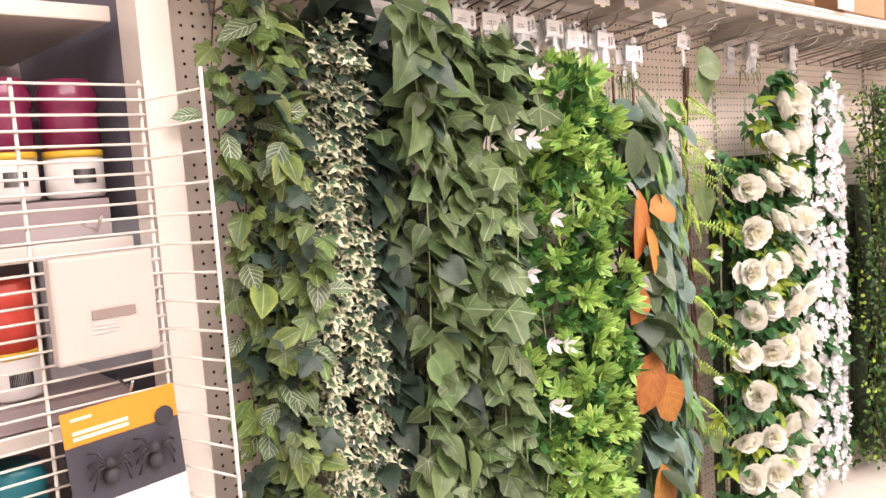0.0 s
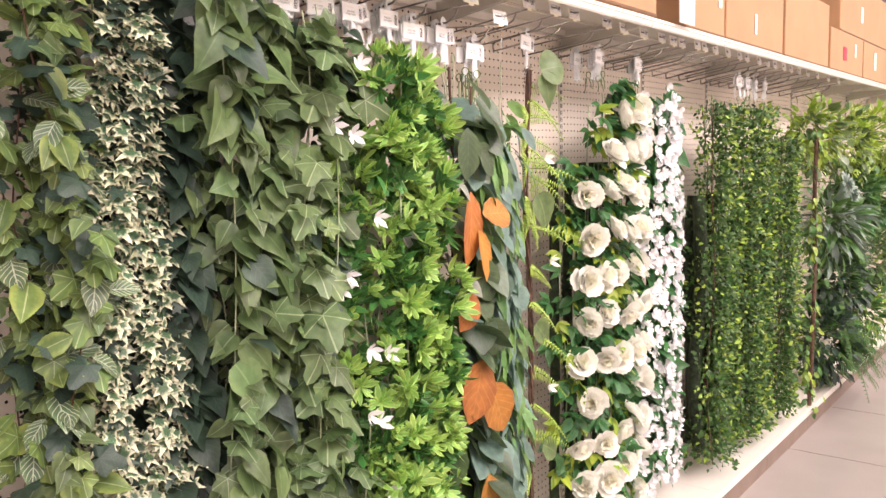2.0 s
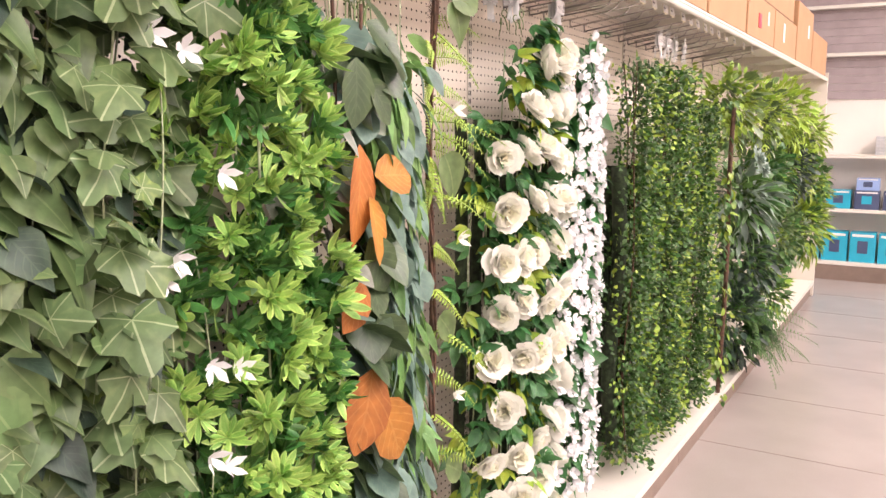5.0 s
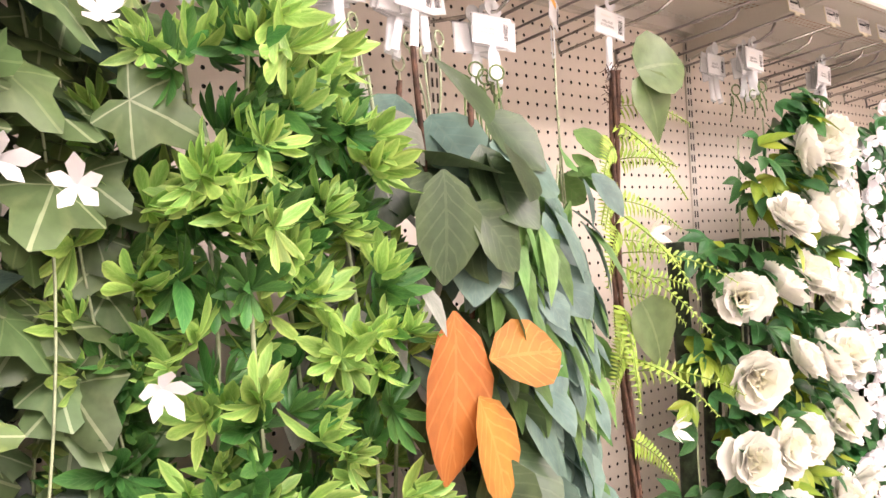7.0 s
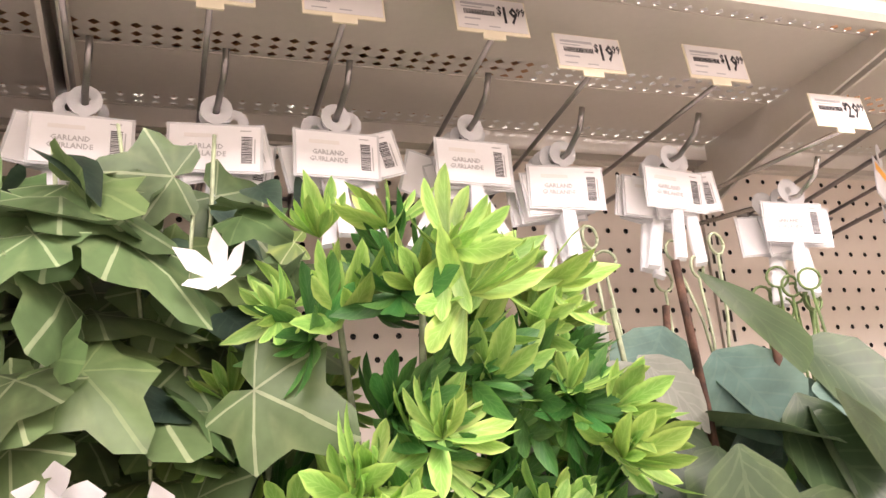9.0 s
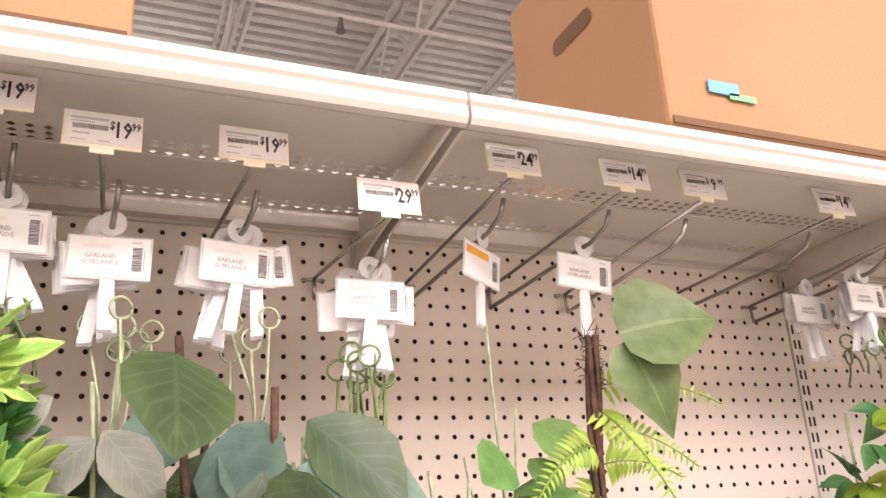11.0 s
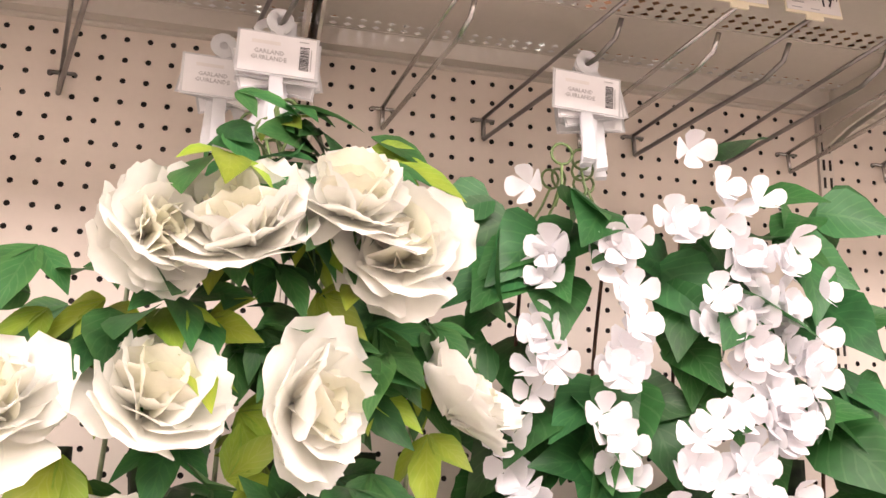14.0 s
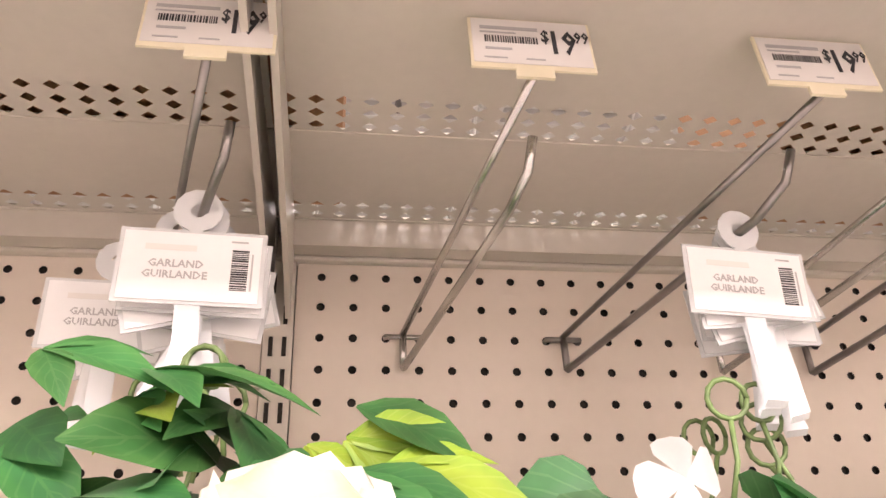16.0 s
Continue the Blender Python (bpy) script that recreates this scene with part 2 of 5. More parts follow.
# ------------------------------------------------------------------ mesh helpers
class Soup:
    """Vertices, faces, material slots and leaf coordinates, gathered into one mesh."""

    def __init__(self):
        self.v, self.f, self.m, self.uv, self.mats = [], [], [], [], []

    def slot(self, m):
        if m not in self.mats:
            self.mats.append(m)
        return self.mats.index(m)

    def add(self, verts, faces, m, uvs=None):
        o, s = len(self.v), self.slot(m)
        self.v.extend(verts)
        for q in faces:
            self.f.append(tuple(i + o for i in q))
            self.m.append(s)
            self.uv.append([uvs[i] for i in q] if uvs else [(0, 0)] * len(q))

    def box(self, x0, y0, z0, x1, y1, z1, m):
        p = [(x, y, z) for z in (z0, z1) for y in (y0, y1) for x in (x0, x1)]
        self.add(p, [(0, 2, 3, 1), (4, 5, 7, 6), (0, 1, 5, 4), (2, 6, 7, 3), (0, 4, 6, 2), (1, 3, 7, 5)], m)

    def tube(self, pts, r, m, sides=6, r2=None):
        pts = [Vector(p) for p in pts]
        rings, n = [], len(pts)
        for i, p in enumerate(pts):
            d = (pts[min(i + 1, n - 1)] - pts[max(i - 1, 0)]).normalized()
            a = d.orthogonal().normalized() if i == 0 else (rings_a - d * rings_a.dot(d)).normalized()
            rings_a = a
            bq = d.cross(a)
            rr = r if r2 is None else r + (r2 - r) * i / max(1, n - 1)
            rings.append([tuple(p + (a * math.cos(k * 6.2832 / sides) + bq * math.sin(k * 6.2832 / sides)) * rr) for k in range(sides)])
        vs = [q for ring in rings for q in ring]
        fs = [(i * sides + k, i * sides + (k + 1) % sides, (i + 1) * sides + (k + 1) % sides, (i + 1) * sides + k) for i in range(n - 1) for k in range(sides)]
        fs += [tuple(reversed(range(sides))), tuple((n - 1) * sides + k for k in range(sides))]
        self.add(vs, fs, m)

    def leaf(self, shape, mtx, size, m):
        vs, fs, uvs = shape
        self.add([tuple(mtx @ (Vector(p) * size)) for p in vs], fs, m, uvs)

    def mesh(self, name, smooth=False):
        me = bpy.data.meshes.new(name)
        me.from_pydata(self.v, [], self.f)
        for m in self.mats:
            me.materials.append(m)
        me.polygons.foreach_set("material_index", self.m)
        lay = me.uv_layers.new(name="leaf")
        lay.data.foreach_set("uv", [c for q in self.uv for p in q for c in p])
        if smooth:
            me.polygons.foreach_set("use_smooth", [True] * len(me.polygons))
        me.update()
        return me


def part(name, soup, parent, label="", smooth=False, kind=""):
    ob = new(name, soup.mesh(name, smooth))
    ob.parent = parent
    return tagged(ob, label=label, kind=kind)


def thing(name, soup=None, label="", category="", group="", kind="", at=None, smooth=False):
    ob = new(name, soup.mesh(name, smooth) if soup else None)
    if at:
        ob.location = at
    return tagged(ob, label, category, group, kind)


def boxed(name, x0, y0, z0, x1, y1, z1, m, bevel=0.0):
    bm = bmesh.new()
    bmesh.ops.create_cube(bm, size=1)
    for v in bm.verts:
        v.co = ((x0 + x1) / 2 + v.co.x * (x1 - x0), (y0 + y1) / 2 + v.co.y * (y1 - y0), (z0 + z1) / 2 + v.co.z * (z1 - z0))
    if bevel:
        bmesh.ops.bevel(bm, geom=bm.edges[:], offset=bevel, segments=2, affect="EDGES", profile=0.5)
    me = bpy.data.meshes.new(name)
    bm.to_mesh(me)
    bm.free()
    me.materials.append(m)
    return new(name, me)


def text_mesh(name, words, size, m, spot, parent=None, spin=0):
    cu = bpy.data.curves.new(name, "FONT")
    cu.body, cu.size, cu.extrude, cu.resolution_u = words, size, 0.0001, 1
    cu.offset = size * 0.02
    cu.align_x = "CENTER"
    cu.align_y = "CENTER"
    tmp = bpy.data.objects.new(name, cu)
    scene.collection.objects.link(tmp)
    me = bpy.data.meshes.new_from_object(tmp.evaluated_get(bpy.context.evaluated_depsgraph_get()))
    bpy.data.objects.remove(tmp)
    me.materials.clear()
    me.materials.append(m)
    return me


def outline_leaf(outline, curl=0.25, fold=0.18, cup=0.0):
    """A leaf from half widths along its length: (u, half width). Grown along +Y, face to +Z, droops to its tip."""
    vs, uvs, fs = [], [], []
    for u, w in outline:
        zz = -curl * u * u
        for k, side in enumerate((-1, -0.5, 0, 0.5, 1)):
            vs.append((side * w, u, zz + abs(side) * w * fold + cup * w * side * side))
            uvs.append((u, side))
    for i in range(len(outline) - 1):
        for k in range(4):
            fs.append((i * 5 + k, i * 5 + k + 1, i * 5 + 6 + k, i * 5 + 5 + k))
    return vs, fs, uvs


def lobed_leaf(tips, curl=0.2):
    """Ivy-like leaf: a fan of pointed lobes round the stalk point."""
    vs, uvs, fs = [(0, 0.12, 0.05)], [(0.1, 0)], []
    for a, r in tips:
        x, y = math.sin(a) * r, 0.12 + math.cos(a) * r
        vs.append((x, y, -curl * (x * x + y * y) * 0.8 + 0.02))
        uvs.append((max(0.02, y), min(1, abs(r) * 1.15) if r > 0.36 else 0.5))
    for i in range(1, len(vs) - 1):
        fs.append((0, i + 1, i))
    return vs, fs, uvs


OVAL = outline_leaf([(0, 0.02), (0.15, 0.18), (0.35, 0.29), (0.6, 0.28), (0.8, 0.17), (1, 0.01)])
BROAD = outline_leaf([(0, 0.02), (0.15, 0.24), (0.4, 0.37), (0.65, 0.35), (0.85, 0.2), (1, 0.02)], 0.15, 0.12)
HEART = outline_leaf([(-0.08, 0.2), (0.05, 0.36), (0.25, 0.42), (0.5, 0.33), (0.75, 0.17), (1, 0.01)], 0.35, 0.2)
LANCE = outline_leaf([(0, 0.015), (0.2, 0.1), (0.45, 0.135), (0.75, 0.085), (1, 0.005)], 0.3, 0.2)
WILLOW = outline_leaf([(0, 0.02), (0.2, 0.13), (0.45, 0.17), (0.75, 0.12), (1, 0.01)], 0.25, 0.15)
SPOON = outline_leaf([(0, 0.03), (0.35, 0.1), (0.6, 0.22), (0.8, 0.2), (1, 0.02)], -0.25, 0.25)


def bowl_petal(ruffle=0.03, n=7, m=6):
    """A broad petal that cups towards the bloom's axis, its rim slightly frilled."""
    vs, uvs, fs = [], [], []
    for i in range(n + 1):
        u = i / n
        w = 0.1 + 0.5 * math.sin(min(1.0, u * 1.12) * math.pi * 0.56) ** 1.2
        w *= 1.0 if u < 0.8 else math.sqrt(max(0.0, 1 - ((u - 0.8) / 0.215) ** 2 * 0.8))
        for k in range(m + 1):
            q = k / m * 2 - 1
            rim = max(abs(q), u) ** 6
            y = u - 0.1 * q * q * u + rim * ruffle * math.sin(q * 9 + 1)
            vs.append((q * w, y, -0.2 * u * u - 0.16 * w * q * q + rim * (0.06 + ruffle * math.sin(q * 11 + u * 5))))
            uvs.append((u, q * 0.8 + 0.08))
    for i in range(n):
        for k in range(m):
            a = i * (m + 1) + k
            fs.append((a, a + 1, a + m + 2, a + m + 1))
    return vs, fs, uvs


PETAL = bowl_petal()
PETAL4 = outline_leaf([(0, 0.05), (0.3, 0.24), (0.65, 0.43), (0.9, 0.36), (1, 0.14)], 0.2, 0.08)
STARP = outline_leaf([(0, 0.05), (0.3, 0.15), (0.6, 0.2), (1, 0.01)], 0.15, 0.1)
IVY = lobed_leaf([(-2.5, 0.34), (-1.9, 0.5), (-1.35, 0.3), (-0.95, 0.62), (-0.45, 0.38), (0, 0.9), (0.45, 0.38), (0.95, 0.62), (1.35, 0.3), (1.9, 0.5), (2.5, 0.34)])
TRILOBE = lobed_leaf([(-1.6, 0.12), (-0.85, 0.6), (-0.6, 0.62), (-0.32, 0.3), (-0.1, 0.8), (0, 0.9), (0.1, 0.8), (0.32, 0.3), (0.6, 0.62), (0.85, 0.6), (1.6, 0.12)], 0.1)



def joined(shape, turns):
    """Several leaflets from one point: rows of (turn in radians, size)."""
    vs, fs, uvs = [], [], []
    for a, sz in turns:
        o, c, d = len(vs), math.cos(a) * sz, math.sin(a) * sz
        vs += [(x * c + y * d, y * c - x * d, z * sz) for x, y, z in shape[0]]
        fs += [tuple(i + o for i in f) for f in shape[1]]
        uvs += shape[2]
    return vs, fs, uvs


def ivy_leaf():
    """English ivy: five blunt points round the stalk, domed, a vein running to each point."""
    vs, uvs, fs = [(0, 0.14, 0.04)], [(0.1, 0)], []
    tips = ((-2.1, 0.46), (-1.05, 0.62), (0, 0.86), (1.05, 0.62), (2.1, 0.46))
    ring = [(-2.75, 0.2, 1.0)]
    for k, (a, q) in enumerate(tips):
        ring += [(a - 0.26, q * 0.86, 0.5), (a, q, 0.0), (a + 0.26, q * 0.86, 0.5)]
        if k < 4:
            ring.append((a + 0.52, (q + tips[k + 1][1]) * 0.35, 1.0))
    ring.append((2.75, 0.2, 1.0))
    n = len(ring)
    for f in (0.5, 1.0):
        for a, q, v in ring:
            x, y = math.sin(a) * q * f, 0.14 + math.cos(a) * q * f
            vs.append((x, y, 0.04 - 0.3 * (x * x + (y - 0.14) ** 2) + (0.03 if v == 0.0 else -0.02) * f))
            uvs.append((0.1 + q * f, v * (0.5 + 0.3 * f)))
    for i in range(n - 1):
        fs.append((0, i + 2, i + 1))
        fs.append((1 + i, 2 + i, 2 + i + n, 1 + i + n))
    return vs, fs, uvs


IVYV = ivy_leaf()
LOBE = outline_leaf([(0, 0.03), (0.2, 0.13), (0.42, 0.21), (0.62, 0.19), (0.82, 0.1), (1, 0.005)], 0.3, 0.25)
TRI = joined(LOBE, ((-0.75, 0.72), (0.75, 0.72), (0, 1.0)))
NOTCH = joined(outline_leaf([(0, 0.025), (0.25, 0.07), (0.5, 0.12), (0.75, 0.13), (0.9, 0.08), (1, 0.005)], 0.18, 0.3), ((-0.42, 0.85), (0.42, 0.85), (0, 1.0)))


def aim(p, direction, roll=0.0, up=(0, 0, 1)):
    """Pose at p whose +Y runs along direction and +Z stays near up."""
    y = Vector(direction).normalized()
    x = y.cross(Vector(up))
    if x.length < 1e-3:
        x = Vector((1, 0, 0))
    x.normalize()
    z = x.cross(y)
    return Matrix.Translation(p) @ Matrix((x, y, z)).transposed().to_4x4() @ Matrix.Rotation(roll, 4, "Y")


def strand(r, x, y, z0, z1, sway=0.02, n=24):
    """Points of a hanging stem."""
    a, b, c = r.uniform(0, 6), r.uniform(2, 5), r.uniform(0, 6)
    return [Vector((x + sway * math.sin(a + b * i / n * 3), y + sway * 0.6 * math.sin(c + b * i / n * 2.4), z0 + (z1 - z0) * i / n)) for i in range(n + 1)]


def along(pts, t):
    i = min(int(t * (len(pts) - 1)), len(pts) - 2)
    k = t * (len(pts) - 1) - i
    return pts[i].lerp(pts[i + 1], k)


def hang_leaf(s, r, p, shape, size, m, out, droop=0.6, spread=1.0):
    """A leaf set on a stem at p, pointing out towards the aisle and down, its face to the aisle."""
    a = out + r.gauss(0, 0.55) * spread
    d = Vector((math.sin(a), -math.cos(a) * 0.8, -droop + r.gauss(0, 0.35)))
    up = Vector((math.sin(a) * 0.6 + r.gauss(0, 0.3), -1.0, 0.7 + r.gauss(0, 0.3)))
    s.leaf(shape, aim(p + d.normalized() * size * 0.25, d, r.gauss(0, 0.35), up), size * r.uniform(0.75, 1.2), m)


# ------------------------------------------------------------------ store shell
def structure(ob, label):
    return tagged(ob, label, kind="structure")


END_X = 6.3          # end of the shelving run
BAY_X = -2.185        # its start
FAR_X = 7.4           # shelving across the cross aisle
floor = structure(boxed("floor", -8, -7, -0.1, 14, 14, 0.0, M_FLOOR), "polished pale beige vinyl store floor")
joints = Soup()
for i in range(-6, 13):
    joints.box(i * 0.92, -6.9, 0.0, i * 0.92 + 0.003, 13.9, 0.0015, M_KICK)
part("floor_joint", joints, floor)
ceiling = Soup()
ceiling.box(-8, -7, 6.2, 14, 14, 6.3, M_ROOF)
for i in range(140):
    ceiling.box(-8, -7 + i * 0.15, 6.15, 14, -6.925 + i * 0.15, 6.2, M_ROOF)
structure(thing("ceiling", ceiling), "white ribbed metal roof deck of the store")
structure(boxed("wall_north", -8, 14, 0, 14, 14.2, 6.3, M_WALLWHITE), "plain off-white store wall")
structure(boxed("wall_south", -8, -7.2, 0, 14, -7, 6.3, M_WALLWHITE), "plain off-white store wall")
structure(boxed("wall_west", -8.2, -7, 0, -8, 14, 6.3, M_WALLWHITE), "plain off-white store wall")
structure(boxed("wall_east", 14, -7, 0, 14.2, 14, 6.3, M_WALLWHITE), "plain off-white store wall")


def truss(x):
    """An open-web joist that runs across the aisles."""
    e = thing("roof_truss", None, "white painted open-web steel roof truss", "roof truss", "roof trusses")
    for z in (5.4, 6.02):
        s = Soup()
        for dx in (-0.05, 0.02):
            s.box(x + dx, -7, z, x + dx + 0.03, 14, z + 0.05, M_TRUSS)
            s.box(x + (-0.05 if dx < 0 else 0.046), -7, z + (0.05 if z < 6 else -0.03), x + (-0.046 if dx < 0 else 0.05), 14, z + (0.08 if z < 6 else 0.0), M_TRUSS)
        part("chord", s, e)
    n = 42
    for i in range(n):
        s = Soup()
        y0 = -7 + i * 0.5
        za, zb = (5.44, 6.04) if i % 2 else (6.04, 5.44)
        s.tube([(x, y0, za), (x, y0 + 0.5, zb)], 0.016, M_TRUSS, 6)
        part("web_bar", s, e)


for k in range(-3, 9):
    truss(-0.23 + k * 1.4)
pipe = Soup()
pipe.tube([(-8, 4.05, 5.33), (14, 4.05, 5.33)], 0.022, M_TRUSS, 8)
pipe_ob = thing("sprinkler_pipe", pipe, "thin grey sprinkler pipe under the roof", "pipe")
for px in (-2.6, 0.42, 3.4):
    s = Soup()
    s.tube([(px, 4.05, 5.31), (px, 4.05, 5.26), (px, 4.05, 5.255), (px, 4.05, 5.2)], 0.018, M_HOOK, 8, 0.026)
    s.tube([(px, 4.05, 5.199), (px, 4.05, 5.19)], 0.04, M_HOOK, 10)
    part("sprinkler_head", s, pipe_ob, "dark sprinkler head")

# strip lights under the roof light the aisle
M_TUBE = bpy.data.materials.new("lamp_diffuser")
M_TUBE.use_nodes = True
M_TUBE.node_tree.nodes["Principled BSDF"].inputs["Emission Color"].default_value = (1, 0.95, 0.88, 1)
M_TUBE.node_tree.nodes["Principled BSDF"].inputs["Emission Strength"].default_value = 6.0
for yy in (-4.6, -2.2, 2.2, 6.4, 10.4):
    for xx in (-5, -1, 3, 7, 11):
        e = thing("strip_light", None, "white fluorescent strip light under the roof", "ceiling light", "strip lights")
        hs = Soup()
        hs.box(xx - 1.2, yy - 0.12, 5.02, xx + 1.2, yy - 0.11, 5.1, M_WHITE)
        hs.box(xx - 1.2, yy + 0.11, 5.02, xx + 1.2, yy + 0.12, 5.1, M_WHITE)
        hs.box(xx - 1.2, yy - 0.11, 5.04, xx + 1.2, yy + 0.11, 5.06, M_WHITE)
        hs.box(xx - 1, yy - 0.01, 5.1, xx - 0.98, yy + 0.01, 6.14, M_WHITE)
        hs.box(xx + 0.98, yy - 0.01, 5.1, xx + 1, yy + 0.01, 6.14, M_WHITE)
        part("housing", hs, e)
        ds = Soup()
        ds.box(xx - 1.15, yy - 0.1, 5.0, xx + 1.15, yy + 0.1, 5.017, M_TUBE)
        # upper glowing panel, added only to brighten the roof deck
        ds.box(xx - 1.15, yy - 0.1, 5.065, xx + 1.15, yy + 0.1, 5.08, M_TUBE)
        part("diffuser_and_added_uplight", ds, e)
for yy, watt in ((-4.4, LAMP_FRONT), (4.5, LAMP_BACK)):
    ld = bpy.data.lights.new("aisle_lamp", "AREA")
    ld.shape, ld.size, ld.size_y, ld.energy, ld.color = "RECTANGLE", 18, 2.4, watt, (1.0, 0.85, 0.83)
    lo = new("aisle_lamp", ld)
    lo.matrix_world = look((2.5, yy, 4.9), (2.5, yy + 0.01, 0))

# ------------------------------------------------------------------ the gondola: pegboard, uprights, shelf, base
P = 0.0254
ROW2 = 2.0            # height of the hooks' row of holes
UPR = (-2.185, -1.549, -0.787, -0.025, 0.69, 1.45, 2.21, 2.97, 3.73, 4.49, 5.25, END_X)


def peg_panel(name, x0, x1):
    """A pegboard sheet with its holes punched as recessed dark discs, every inch."""
    s = Soup()
    s.box(x0, 0.004, 0.16, x1, 0.012, 2.068, M_PEG)
    ob = structure(thing(name, s), "cream painted steel pegboard panel with rows of holes")
    h, face = Soup(), Soup()
    xs = [c * P + (0.006 if c > -0.9 else 0) for c in range(-92, 215)]
    xs = [x for x in xs if x0 + 0.012 < x < x1 - 0.012]
    zs = [ROW2 - (r - 2) * P for r in range(0, 74)]
    cs = [(math.cos(k * math.pi / 4 + math.pi / 8), math.sin(k * math.pi / 4 + math.pi / 8)) for k in range(8)]
    rad, q = 0.0034, P / 2
    # front sheet in cells, each with an eight-sided hole and a wall going in
    sq = [(q, q * 0.4142), (q * 0.4142, q), (-q * 0.4142, q), (-q, q * 0.4142), (-q, -q * 0.4142), (-q * 0.4142, -q), (q * 0.4142, -q), (q, -q * 0.4142)]
    for x in xs:
        for z in zs:
            vs = [(x + a * rad, 0.0, z + b * rad) for a, b in cs] + [(x + a, 0.0, z + b) for a, b in sq] + [(x + a * rad, 0.0039, z + b * rad) for a, b in cs]
            vs += [(x + q, 0, z + q), (x - q, 0, z + q), (x - q, 0, z - q), (x + q, 0, z - q)]
            order = [0, 1, 2, 3, 4, 5, 6, 7]
            fs = [(k, 8 + k, 8 + (k + 1) % 8, (k + 1) % 8) for k in order]
            fs += [(8, 24, 9), (10, 25, 11), (12, 26, 13), (14, 27, 15)]
            face.add(vs[:16] + vs[24:], [tuple(i if i < 16 else i - 8 for i in f) for f in fs], M_PEG)
            # near-black walls and backs paint the shade inside each shallow hole
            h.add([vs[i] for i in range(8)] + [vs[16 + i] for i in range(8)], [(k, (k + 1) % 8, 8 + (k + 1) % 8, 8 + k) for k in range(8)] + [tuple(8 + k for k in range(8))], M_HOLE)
    xa, xb, za, zb = xs[0] - q, xs[-1] + q, zs[-1] - q, zs[0] + q
    face.box(x0, 0.0, 0.16, xa, 0.004, 2.068, M_PEG)
    face.box(xb, 0.0, 0.16, x1, 0.004, 2.068, M_PEG)
    face.box(xa, 0.0, zb, xb, 0.004, 2.068, M_PEG)
    face.box(xa, 0.0, 0.16, xb, 0.004, za, M_PEG)
    part("perforated_face", face, ob, kind="stuff")
    part("peg_hole", h, ob, "small round dark peg holes", kind="stuff")


for i in range(len(UPR) - 1):
    peg_panel("wall_pegboard_%d" % (i + 1), UPR[i] + 0.012, UPR[i + 1] - 0.012)
structure(boxed("wall_gondola_back", BAY_X, 0.02, 0, END_X, 0.06, 2.1, M_STEEL), "beige steel back of the shelving run")
for x in UPR:
    s = Soup()
    s.box(x - 0.011, -0.004, 0.1, x + 0.011, 0.014, 2.1, M_STEEL)
    ob = structure(thing("trim_upright", s), "beige slotted steel upright between pegboard panels")
    # slots are near-black strips: their inner shade is colour, nothing is cut
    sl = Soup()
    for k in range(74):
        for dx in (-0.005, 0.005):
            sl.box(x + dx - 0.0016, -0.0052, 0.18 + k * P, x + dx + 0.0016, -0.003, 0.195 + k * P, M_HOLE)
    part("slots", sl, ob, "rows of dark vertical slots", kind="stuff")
structure(boxed("trim_top_rail", BAY_X, -0.008, 2.062, END_X, 0.016, 2.088, M_STEEL, 0.003), "cream rail along the top of the pegboard")

SH_Z0, SH_Z1, SH_Y = 2.086, 2.1, -0.352   # top shelf: underside, deck, front edge


